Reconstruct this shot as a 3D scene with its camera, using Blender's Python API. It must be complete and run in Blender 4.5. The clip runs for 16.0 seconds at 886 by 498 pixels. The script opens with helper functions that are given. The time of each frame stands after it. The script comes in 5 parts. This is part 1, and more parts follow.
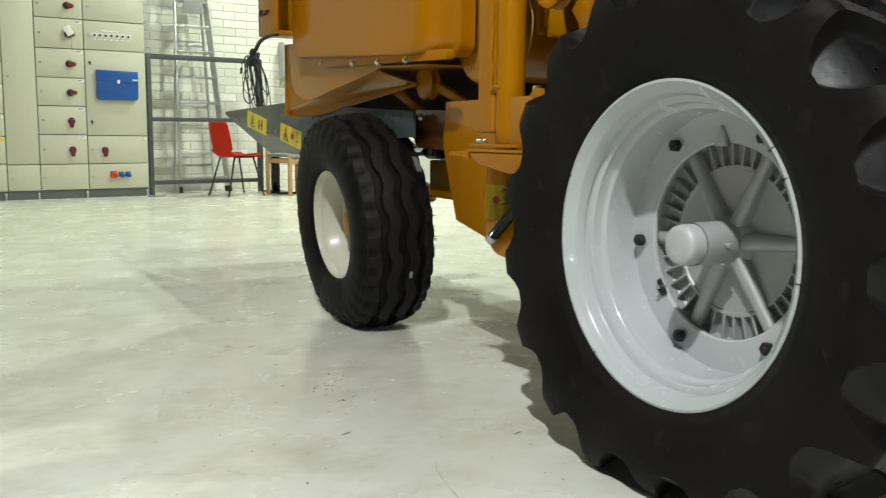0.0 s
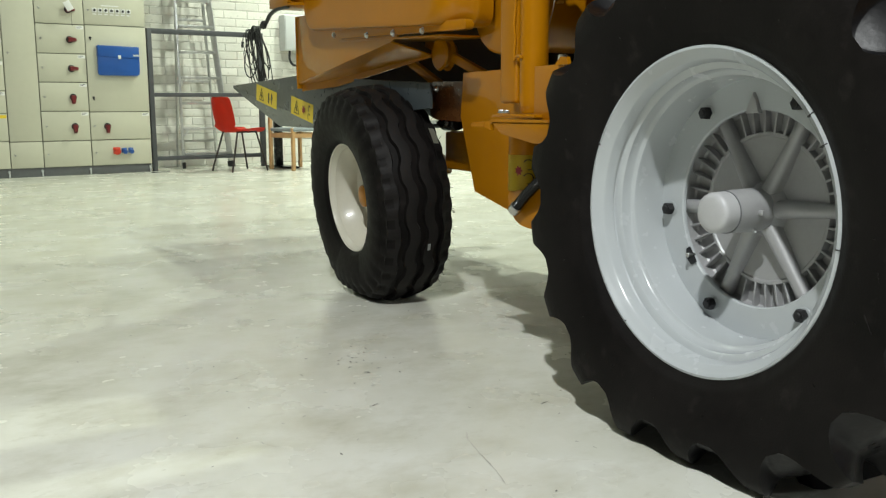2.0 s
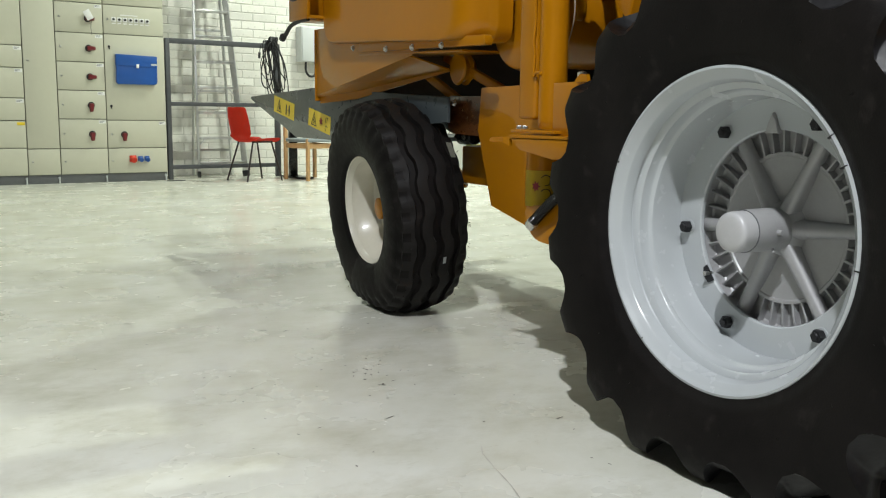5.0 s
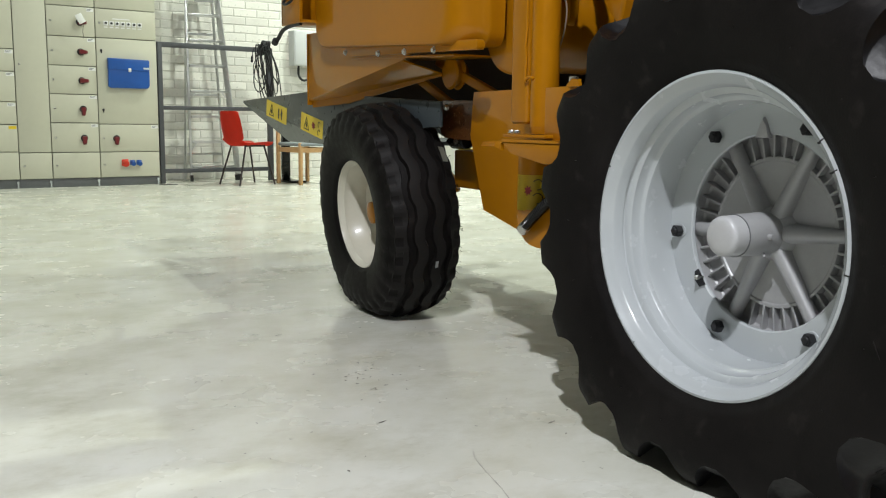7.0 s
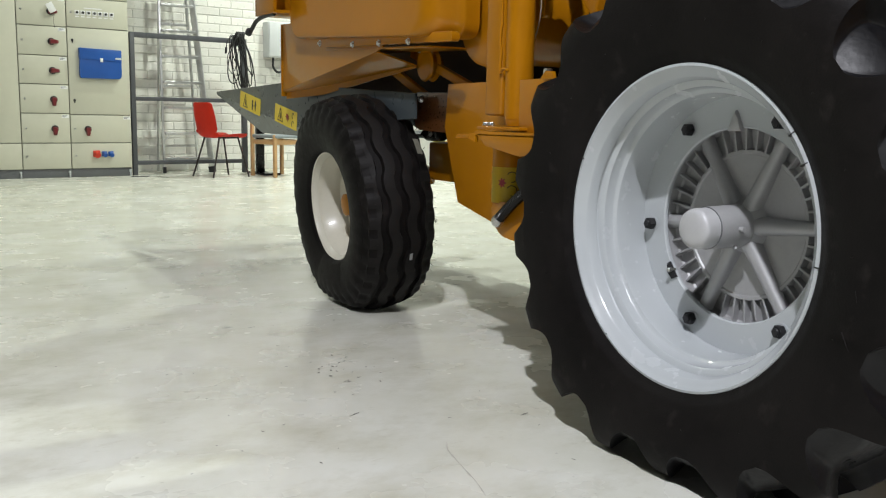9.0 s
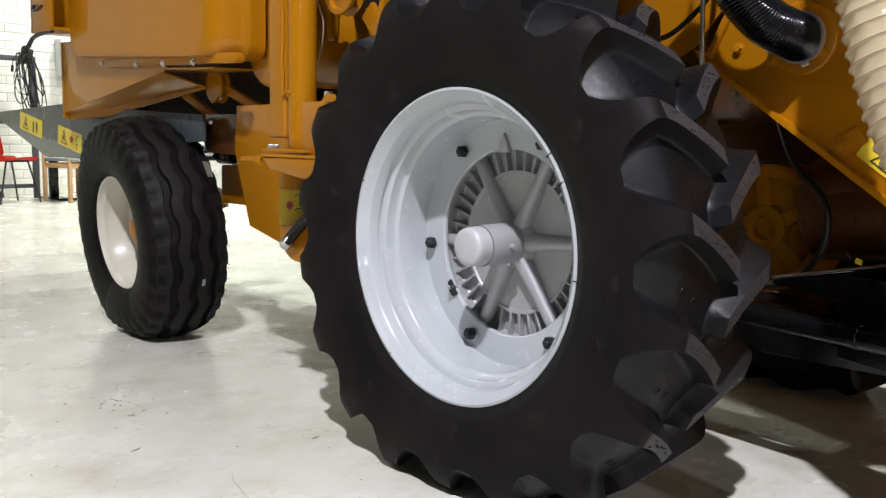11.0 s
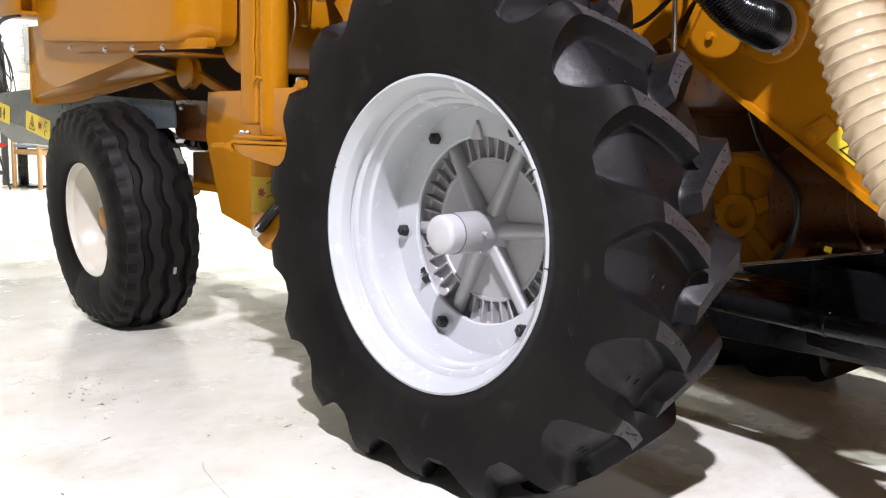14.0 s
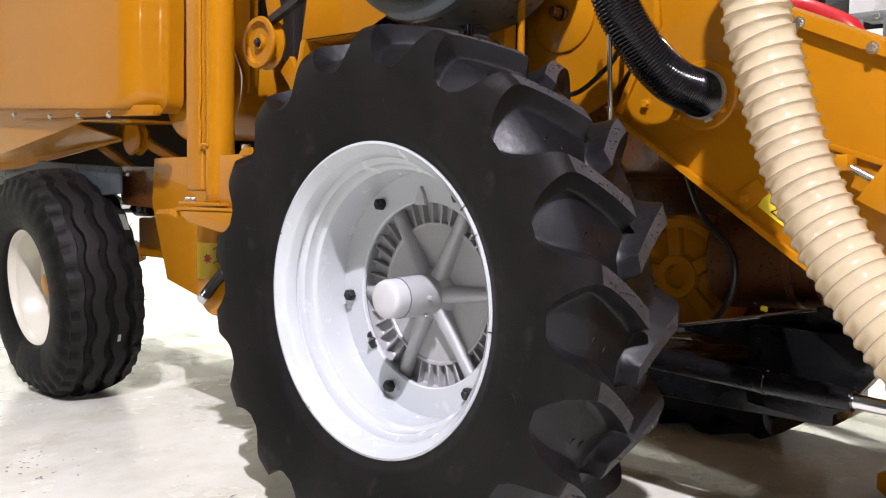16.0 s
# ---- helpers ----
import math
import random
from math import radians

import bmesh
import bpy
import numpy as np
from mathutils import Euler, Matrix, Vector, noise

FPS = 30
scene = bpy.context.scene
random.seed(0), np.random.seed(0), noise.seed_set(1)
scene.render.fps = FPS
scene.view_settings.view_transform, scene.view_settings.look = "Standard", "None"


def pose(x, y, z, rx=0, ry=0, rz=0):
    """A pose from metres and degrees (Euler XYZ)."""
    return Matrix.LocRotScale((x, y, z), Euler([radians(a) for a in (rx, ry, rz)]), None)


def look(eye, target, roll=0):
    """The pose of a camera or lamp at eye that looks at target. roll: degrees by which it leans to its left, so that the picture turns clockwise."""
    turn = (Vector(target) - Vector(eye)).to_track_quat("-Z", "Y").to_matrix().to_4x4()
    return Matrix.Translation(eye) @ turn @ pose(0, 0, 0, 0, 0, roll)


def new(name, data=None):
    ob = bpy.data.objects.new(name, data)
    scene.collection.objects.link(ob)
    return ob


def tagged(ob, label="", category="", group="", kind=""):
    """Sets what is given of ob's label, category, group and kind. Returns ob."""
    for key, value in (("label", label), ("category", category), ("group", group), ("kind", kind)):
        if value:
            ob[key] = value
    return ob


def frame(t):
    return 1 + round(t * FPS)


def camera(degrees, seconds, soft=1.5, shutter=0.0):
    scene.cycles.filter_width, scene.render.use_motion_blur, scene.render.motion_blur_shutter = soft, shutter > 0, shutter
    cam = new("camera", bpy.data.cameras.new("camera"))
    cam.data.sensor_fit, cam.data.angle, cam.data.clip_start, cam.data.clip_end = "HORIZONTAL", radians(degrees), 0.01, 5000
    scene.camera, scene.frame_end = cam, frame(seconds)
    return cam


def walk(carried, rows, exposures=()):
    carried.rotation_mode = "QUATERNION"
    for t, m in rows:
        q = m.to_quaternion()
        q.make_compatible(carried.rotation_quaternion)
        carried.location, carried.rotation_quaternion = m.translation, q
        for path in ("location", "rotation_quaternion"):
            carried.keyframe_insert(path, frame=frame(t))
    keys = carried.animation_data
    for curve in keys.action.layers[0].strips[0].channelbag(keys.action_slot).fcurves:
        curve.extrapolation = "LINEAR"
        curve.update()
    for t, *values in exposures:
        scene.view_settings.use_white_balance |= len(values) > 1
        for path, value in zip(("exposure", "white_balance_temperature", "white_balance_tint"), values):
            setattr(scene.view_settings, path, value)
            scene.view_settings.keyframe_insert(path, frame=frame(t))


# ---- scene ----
cam = camera(51.8, 16.0, soft=1.15, shutter=0.5)
PATH = [
    (0, (-1.288, -1.361, 0.759), (-0.303, 0.36, 0.498), 0.5),
    (0.5, (-1.316, -1.351, 0.76), (-0.374, 0.394, 0.498), -0.1),
    (1, (-1.337, -1.353, 0.777), (-0.398, 0.395, 0.523), -0.4),
    (1.5, (-1.351, -1.328, 0.756), (-0.397, 0.412, 0.512), -0.4),
    (2, (-1.348, -1.325, 0.752), (-0.364, 0.387, 0.434), -0.1),
    (2.5, (-1.354, -1.326, 0.756), (-0.356, 0.375, 0.426), 0.0),
    (3, (-1.359, -1.33, 0.759), (-0.362, 0.375, 0.444), 0.3),
    (3.5, (-1.363, -1.329, 0.759), (-0.383, 0.388, 0.457), 0.5),
    (4, (-1.367, -1.327, 0.759), (-0.403, 0.4, 0.46), 0.7),
    (6.5, (-1.366, -1.328, 0.761), (-0.395, 0.397, 0.478), 0.7),
    (7, (-1.365, -1.329, 0.761), (-0.387, 0.392, 0.477), 0.7),
    (7.5, (-1.364, -1.327, 0.759), (-0.377, 0.388, 0.475), 0.8),
    (8, (-1.364, -1.325, 0.759), (-0.362, 0.381, 0.472), 1.2),
    (8.5, (-1.364, -1.322, 0.757), (-0.35, 0.377, 0.463), 1.2),
    (9, (-1.36, -1.328, 0.756), (-0.336, 0.364, 0.459), 1.1),
    (9.5, (-1.345, -1.34, 0.758), (-0.295, 0.336, 0.461), 0.9),
    (10, (-1.318, -1.365, 0.761), (-0.168, 0.246, 0.473), 0.1),
    (10.2, (-1.309, -1.372, 0.761), (-0.089, 0.189, 0.490), 0.5),
    (12.3, (-1.288, -1.387, 0.762), (0.090, 0.043, 0.524), 1.1),
    (12.5, (-1.288, -1.387, 0.762), (0.091, 0.042, 0.523), 1.1),
    (13, (-1.286, -1.383, 0.759), (0.093, 0.043, 0.509), 1.1),
    (13.5, (-1.285, -1.383, 0.758), (0.093, 0.043, 0.497), 1.2),
    (14, (-1.283, -1.383, 0.759), (0.095, 0.041, 0.489), 1.2),
    (14.5, (-1.285, -1.395, 0.764), (0.101, 0.023, 0.505), 1.1),
    (15, (-1.288, -1.408, 0.772), (0.136, -0.015, 0.599), 0.6),
    (15.5, (-1.286, -1.41, 0.772), (0.161, -0.035, 0.646), 0.8),
    (16, (-1.283, -1.407, 0.769), (0.175, -0.045, 0.633), 0.8),
]
walk(cam, [(t, look(eye, target, roll)) for t, eye, target, roll in PATH],
     [(0, 0.05, 6640, 2), (1.5, 0.01, 6600, 2), (3, -0.04, 6500, 4), (7, -0.05, 6380, 8), (9.5, 0.01, 6320, 12), (10.2, 0.09, 6310, 14), (12.3, 0.84, 6290, 20), (16, 0.97, 6370, 22)])

# ---- world and lamps ----
HALL = pose(0, 0, 0, 0, 0, 6)          # the hall stands six degrees off the machine
CEIL = 5.6
world = bpy.data.worlds.new("hall_air")
scene.world = world
world.use_nodes = True
world.node_tree.nodes["Background"].inputs["Color"].default_value = (0.9, 0.95, 1.0, 1)
world.node_tree.nodes["Background"].inputs["Strength"].default_value = 0.003


POWER = 0.40


def lamp(u, v, z, power, size=0.15, warm=(0.98, 1.0, 0.96)):
    data = bpy.data.lights.new("unseen_hall_lamp", "AREA")
    data.shape, data.size, data.energy, data.color = "DISK", size, power, warm
    ob = new("unseen_hall_lamp", data)
    ob.matrix_world = HALL @ pose(u, v, z)
    return ob


YELLOWISH, NEUTRAL = (0.95, 1.0, 0.88), (0.985, 0.985, 1.02)
lamp(3.72, 4.75, 5.3, 480 * POWER, warm=YELLOWISH)
# fill lamp added to brighten the brick wall
lamp(4.7, 7.5, 5.3, 640 * POWER, warm=YELLOWISH)
lamp(-2.94, -2.10, 5.3, 1160 * POWER, warm=NEUTRAL)
lamp(-3.6, -10.6, 5.3, 620 * POWER, warm=NEUTRAL)
# fill lamp added for the cabinets and the floor before them
lamp(-2.6, 7.0, 5.3, 200 * POWER, warm=YELLOWISH)
lamp(3.3, 0.5, 5.3, 450 * POWER, warm=YELLOWISH)
# unseen lamps added far down the hall for highlights on post and tank
lamp(-20.2, -12.2, 4.3, 900 * POWER, 0.45, warm=NEUTRAL)
lamp(-26.9, -16.5, 4.3, 900 * POWER, 0.45, warm=NEUTRAL)

# ---- materials ----
def mat(name, color, rough=0.5, metal=0.0, vary=0.12, scale=6.0, bump=0.0, bump_scale=60.0, coat=0.0, spots=0.0, rough_vary=0.1, spec=0.5, random_tone=0.0):
    """Paint, rubber, metal or wood: a base colour that varies at two scales, with fine relief."""
    m = bpy.data.materials.new(name)
    m.use_nodes = True
    nt = m.node_tree
    b = nt.nodes["Principled BSDF"]
    tc = nt.nodes.new("ShaderNodeTexCoord")
    big, fine = nt.nodes.new("ShaderNodeTexNoise"), nt.nodes.new("ShaderNodeTexNoise")
    for n, s in ((big, scale), (fine, scale * 9)):
        n.inputs["Scale"].default_value, n.inputs["Detail"].default_value = s, 5
        nt.links.new(tc.outputs["Object"], n.inputs["Vector"])
    add = nt.nodes.new("ShaderNodeMath")
    add.operation = "MULTIPLY_ADD"
    nt.links.new(big.outputs["Fac"], add.inputs[0])
    add.inputs[1].default_value = 0.65
    half = nt.nodes.new("ShaderNodeMath")
    half.operation = "MULTIPLY"
    nt.links.new(fine.outputs["Fac"], half.inputs[0])
    half.inputs[1].default_value = 0.35
    nt.links.new(half.outputs[0], add.inputs[2])
    ramp = nt.nodes.new("ShaderNodeValToRGB")
    lo = [max(0.0, c * (1 - vary)) for c in color]
    hi = [min(1.0, c * (1 + vary)) for c in color]
    ramp.color_ramp.elements[0].position, ramp.color_ramp.elements[1].position = 0.3, 0.7
    ramp.color_ramp.elements[0].color, ramp.color_ramp.elements[1].color = (*lo, 1), (*hi, 1)
    nt.links.new(add.outputs[0], ramp.inputs["Fac"])
    out = ramp.outputs["Color"]
    if random_tone:
        info, hsv = nt.nodes.new("ShaderNodeObjectInfo"), nt.nodes.new("ShaderNodeHueSaturation")
        rng = nt.nodes.new("ShaderNodeMapRange")
        rng.inputs["To Min"].default_value, rng.inputs["To Max"].default_value = 1 - random_tone, 1 + random_tone * 0.4
        nt.links.new(info.outputs["Random"], rng.inputs["Value"])
        nt.links.new(rng.outputs[0], hsv.inputs["Value"])
        nt.links.new(out, hsv.inputs["Color"])
        out = hsv.outputs["Color"]
    if spots:
        sp = nt.nodes.new("ShaderNodeTexNoise")
        sp.inputs["Scale"].default_value, sp.inputs["Detail"].default_value = scale * 3.7, 8
        nt.links.new(tc.outputs["Object"], sp.inputs["Vector"])
        sr = nt.nodes.new("ShaderNodeValToRGB")
        sr.color_ramp.elements[0].position, sr.color_ramp.elements[1].position = 0.62, 0.72
        mix = nt.nodes.new("ShaderNodeMixRGB")
        mix.inputs["Color2"].default_value = (*[c * (1 - spots) for c in color], 1)
        nt.links.new(sp.outputs["Fac"], sr.inputs["Fac"])
        nt.links.new(sr.outputs["Color"], mix.inputs["Fac"])
        nt.links.new(out, mix.inputs["Color1"])
        out = mix.outputs["Color"]
    nt.links.new(out, b.inputs["Base Color"])
    rr = nt.nodes.new("ShaderNodeMapRange")
    rr.inputs["To Min"].default_value, rr.inputs["To Max"].default_value = max(0.02, rough - rough_vary), min(1, rough + rough_vary)
    nt.links.new(fine.outputs["Fac"], rr.inputs["Value"])
    nt.links.new(rr.outputs[0], b.inputs["Roughness"])
    b.inputs["Metallic"].default_value = metal
    b.inputs["Specular IOR Level"].default_value = spec
    if coat:
        b.inputs["Coat Weight"].default_value, b.inputs["Coat Roughness"].default_value = coat, 0.08
    if bump:
        bn = nt.nodes.new("ShaderNodeTexNoise")
        bn.inputs["Scale"].default_value, bn.inputs["Detail"].default_value = bump_scale, 4
        nt.links.new(tc.outputs["Object"], bn.inputs["Vector"])
        bp = nt.nodes.new("ShaderNodeBump")
        bp.inputs["Strength"].default_value, bp.inputs["Distance"].default_value = bump, 0.004
        nt.links.new(bn.outputs["Fac"], bp.inputs["Height"])
        nt.links.new(bp.outputs["Normal"], b.inputs["Normal"])
    return m


def floor_material():
    """Light painted concrete: clouds of dirt, dark scuffs, specks and a patchy polish."""
    m = bpy.data.materials.new("painted_concrete")
    m.use_nodes = True
    nt = m.node_tree
    b = nt.nodes["Principled BSDF"]
    tc = nt.nodes.new("ShaderNodeTexCoord")

    def tex(scale, detail, rough=0.55, stretch=None):
        n = nt.nodes.new("ShaderNodeTexNoise")
        n.inputs["Scale"].default_value, n.inputs["Detail"].default_value, n.inputs["Roughness"].default_value = scale, detail, rough
        if stretch:
            mp = nt.nodes.new("ShaderNodeMapping")
            mp.inputs["Scale"].default_value, mp.inputs["Rotation"].default_value = stretch, (0, 0, 0.7)
            nt.links.new(tc.outputs["Object"], mp.inputs["Vector"])
            nt.links.new(mp.outputs["Vector"], n.inputs["Vector"])
        else:
            nt.links.new(tc.outputs["Object"], n.inputs["Vector"])
        return n.outputs["Fac"]

    def ramp(fac, p0, p1, c0, c1):
        r = nt.nodes.new("ShaderNodeValToRGB")
        r.color_ramp.elements[0].position, r.color_ramp.elements[1].position = p0, p1
        r.color_ramp.elements[0].color, r.color_ramp.elements[1].color = (*c0, 1), (*c1, 1)
        nt.links.new(fac, r.inputs["Fac"])
        return r.outputs["Color"]

    def mult(a, c, fac=1.0):
        x = nt.nodes.new("ShaderNodeMixRGB")
        x.blend_type = "MULTIPLY"
        x.inputs["Fac"].default_value = fac
        nt.links.new(a, x.inputs["Color1"])
        nt.links.new(c, x.inputs["Color2"])
        return x.outputs["Color"]

    one = (1, 1, 1)
    base = ramp(tex(0.9, 6), 0.3, 0.7, (0.67, 0.67, 0.60), (0.75, 0.755, 0.695))
    base = mult(base, ramp(tex(4.5, 9, 0.6), 0.32, 0.66, (0.87, 0.865, 0.815), one))
    base = mult(base, ramp(tex(2.4, 10, 0.70, (1, 1.5, 1)), 0.30, 0.54, (0.73, 0.71, 0.64), one), 0.85)
    base = mult(base, ramp(tex(10, 8, 0.72, (1, 2.2, 1)), 0.26, 0.42, (0.70, 0.67, 0.60), one), 0.6)
    base = mult(base, ramp(tex(38, 3, 0.6), 0.20, 0.235, (0.25, 0.23, 0.2), one), 0.9)
    nt.links.new(base, b.inputs["Base Color"])
    rr = nt.nodes.new("ShaderNodeMapRange")
    rr.inputs["To Min"].default_value, rr.inputs["To Max"].default_value = 0.19, 0.34
    nt.links.new(tex(3, 4, 0.6), rr.inputs["Value"])
    nt.links.new(rr.outputs[0], b.inputs["Roughness"])
    b.inputs["Specular IOR Level"].default_value = 0.4
    bp = nt.nodes.new("ShaderNodeBump")
    bp.inputs["Strength"].default_value, bp.inputs["Distance"].default_value = 0.04, 0.003
    nt.links.new(tex(55, 5), bp.inputs["Height"])
    nt.links.new(bp.outputs["Normal"], b.inputs["Normal"])
    return m


ORANGE = mat("orange_machine_paint", (0.390, 0.153, 0.0025), 0.34, vary=0.05, scale=3, coat=0.38, bump=0.006, bump_scale=60, rough_vary=0.06, spec=0.08)
ORANGE.node_tree.nodes["Principled BSDF"].inputs["Coat Roughness"].default_value = 0.035
RUBBER = mat("tyre_rubber", (0.0062, 0.0052, 0.0049), 0.56, vary=0.6, scale=5, bump=0.12, bump_scale=220, spots=-1.3, rough_vary=0.15, spec=0.12)
RIBRUBBER = mat("dusty_rib_rubber", (0.0092, 0.0080, 0.0075), 0.6, vary=0.4, scale=14, bump=0.15, bump_scale=200, spec=0.2)
# lug tops: scuffed and dusty, lightened too for the light they catch
WORNLITRUBBER = mat("scuffed_lit_lug_rubber", (0.030, 0.0275, 0.029), 0.6, vary=0.45, scale=26, bump=0.45, bump_scale=130, rough_vary=0.15, spec=0.4)
# hollows and flanks: moulded rubber with some of their shade in the colour
RUBBERTREAD = mat("moulded_shaded_rubber", (0.0042, 0.0040, 0.0048), 0.46, vary=0.6, scale=12, bump=0.14, bump_scale=90, spots=-0.9, rough_vary=0.14, spec=0.28)
WHITE = mat("white_rim_enamel", (0.445, 0.47, 0.485), 0.26, vary=0.02, scale=2.5, coat=0.5, rough_vary=0.05)
CREAM = mat("cream_rim_enamel", (0.60, 0.575, 0.48), 0.33, vary=0.04, scale=9, coat=0.3)
SILVER = mat("silver_hub_paint", (0.36, 0.36, 0.365), 0.42, 0.25, vary=0.08, scale=14, bump=0.05, bump_scale=200)
HUBPAINT = mat("pale_hub_paint", (0.46, 0.46, 0.47), 0.36, 0.05, vary=0.05, scale=20, bump=0.06, bump_scale=60)
BLACK = mat("black_steel_paint", (0.0030, 0.0030, 0.0034), 0.27, vary=0.15, scale=2, rough_vary=0.05, spec=0.35)
# dark metal, also stands in for the shade inside the machine
DARK = mat("dark_metal_void_shade", (0.018, 0.014, 0.011), 0.6, vary=0.3, scale=5)
BOLTBLACK = mat("blackened_bolt_steel", (0.03, 0.03, 0.032), 0.45, 0.6, vary=0.2, scale=60)
ZINC = mat("zinc_plated_steel", (0.62, 0.62, 0.60), 0.28, 1.0, vary=0.1, scale=50)
CHROME = mat("chromed_rod", (0.8, 0.8, 0.82), 0.1, 1.0, vary=0.03, scale=20, rough_vary=0.05)
GREY = mat("blue_grey_sheet_paint", (0.046, 0.056, 0.061), 0.3, vary=0.1, scale=3, bump=0.03)
CABINET = mat("beige_cabinet_enamel", (0.56, 0.55, 0.44), 0.45, vary=0.035, scale=2.5, bump=0.03, bump_scale=150)
PLINTH = mat("grey_plinth_paint", (0.14, 0.145, 0.15), 0.5, vary=0.15, scale=6)
GASKET = mat("dark_door_gap", (0.30, 0.295, 0.24), 0.8, vary=0.2, scale=10)
KNOB = mat("dark_red_plastic", (0.16, 0.018, 0.022), 0.35, vary=0.15, scale=40)
KNOBBASE = mat("black_plastic", (0.02, 0.02, 0.022), 0.45, vary=0.15, scale=40)
LABELWHITE = mat("white_label_film", (0.78, 0.78, 0.76), 0.5, vary=0.04, scale=40)
BLUE = mat("blue_plastic_folder", (0.012, 0.085, 0.36), 0.42, vary=0.1, scale=8, bump=0.04)
REDPLASTIC = mat("red_moulded_plastic", (0.62, 0.035, 0.012), 0.4, vary=0.08, scale=10, bump=0.06, bump_scale=300)
CHAIRLEG = mat("dark_brown_steel_tube", (0.04, 0.03, 0.028), 0.4, 0.3, vary=0.2, scale=30)
FRAMESTEEL = mat("dark_grey_frame_paint", (0.075, 0.078, 0.085), 0.45, vary=0.12, scale=9)
ALU = mat("brushed_aluminium", (0.66, 0.66, 0.66), 0.34, 0.85, vary=0.1, scale=25, bump=0.05)
CABLE = mat("black_cable_rubber", (0.012, 0.012, 0.012), 0.5, vary=0.2, scale=30)
BEECH = mat("pale_beech_wood", (0.55, 0.33, 0.15), 0.45, vary=0.14, scale=12, bump=0.05)
SEATGREY = mat("grey_seat_cloth", (0.24, 0.27, 0.28), 0.9, vary=0.15, scale=50, bump=0.2, bump_scale=400)
YELLOW = mat("yellow_warning_film", (0.78, 0.58, 0.03), 0.4, vary=0.04, scale=30)
INK = mat("black_print", (0.012, 0.012, 0.012), 0.5, vary=0.1, scale=40)
REDINK = mat("dark_red_print", (0.28, 0.02, 0.02), 0.5, vary=0.1, scale=40)
BOXGREY = mat("light_grey_plastic", (0.58, 0.60, 0.60), 0.45, vary=0.03, scale=10)
HOSEBLACK = mat("glossy_black_hose", (0.006, 0.006, 0.007), 0.10, vary=0.2, scale=30, spec=0.6, rough_vary=0.05)
BLUEBLACK = mat("blue_black_gloss", (0.004, 0.004, 0.022), 0.10, vary=0.1, scale=20, rough_vary=0.03, spec=0.7)
BRICKWHITE = mat("white_painted_brick", (0.80, 0.79, 0.73), 0.5, vary=0.06, scale=5, bump=0.5, bump_scale=50, random_tone=0.13, spots=0.16)
MORTAR = mat("painted_mortar", (0.64, 0.63, 0.58), 0.7, vary=0.1, scale=8, bump=0.3)
PLASTER = mat("grey_wall_paint", (0.24, 0.24, 0.23), 0.6, vary=0.05, scale=1.5, bump=0.1, bump_scale=30)
CEILPAINT = mat("grey_ceiling_paint", (0.07, 0.07, 0.07), 0.7, vary=0.06, scale=1.2)
# body paint turned brown by the shade put into its colour
SHADEBROWN = mat("brown_paint_with_shade", (0.085, 0.030, 0.007), 0.3, vary=0.25, scale=9, coat=0.5)
REDPAINT = mat("red_machine_paint", (0.5, 0.015, 0.02), 0.3, vary=0.08, scale=6, coat=0.4)
FLOORMAT = floor_material()


def clear_hose_material():
    """Cream polyurethane film that lets light through."""
    m = mat("cream_hose_film", (0.66, 0.56, 0.375), 0.085, vary=0.10, scale=14, coat=1.0, bump=0.10, bump_scale=45, rough_vary=0.05)
    nt = m.node_tree
    b = nt.nodes["Principled BSDF"]
    out = nt.nodes["Material Output"]
    thin = nt.nodes.new("ShaderNodeBsdfTranslucent")
    thin.inputs["Color"].default_value = (0.70, 0.58, 0.41, 1)
    mix = nt.nodes.new("ShaderNodeMixShader")
    mix.inputs["Fac"].default_value = 0.4
    nt.links.new(b.outputs[0], mix.inputs[1])
    nt.links.new(thin.outputs[0], mix.inputs[2])
    nt.links.new(mix.outputs[0], out.inputs["Surface"])
    return m


HOSECLEAR = clear_hose_material()
HOSEWIRE = mat("hose_wire_shade", (0.34, 0.27, 0.19), 0.5, vary=0.1, scale=20)

# ---- building tools ----
def part(name, bm, material, parent=None, label="", smooth=35, recalc=True):
    """Links a bmesh as one mesh object, under a thing or a part when one is given."""
    if recalc:
        bmesh.ops.recalc_face_normals(bm, faces=bm.faces)
    me = bpy.data.meshes.new(name)
    bm.to_mesh(me)
    bm.free()
    for p in me.polygons:
        p.use_smooth = smooth > 0
    if smooth > 0:
        me.set_sharp_from_angle(angle=radians(smooth))
    me.materials.append(material)
    ob = new(name, me)
    if parent:
        ob.parent = parent
    if label:
        ob["label"] = label
    return ob


def thing(name, label, category, group="", kind="", m=None):
    ob = new(name)
    ob.empty_display_size = 0.1
    if m is not None:
        ob.matrix_world = m
    return tagged(ob, label, category, group, kind)


def B():
    return bmesh.new()


def box(bm, lo, hi, bevel=0.0, m=None, seg=2):
    """A block between two corners, with rounded edges."""
    c = [(a + b) / 2 for a, b in zip(lo, hi)]
    s = [abs(b - a) for a, b in zip(lo, hi)]
    got = bmesh.ops.create_cube(bm, size=1, matrix=Matrix.LocRotScale(c, None, s))["verts"]
    faces = list({f for v in got for f in v.link_faces})
    verts = got
    if bevel:
        edges = list({e for v in got for e in v.link_edges})
        r = bmesh.ops.bevel(bm, geom=edges, offset=min(bevel, min(s) * 0.45), segments=seg, profile=0.5, affect="EDGES")
        verts = list({v for f in r["faces"] for v in f.verts} | {v for v in got if v.is_valid})
    if m is not None:
        bmesh.ops.transform(bm, matrix=m, verts=verts)
    return bm


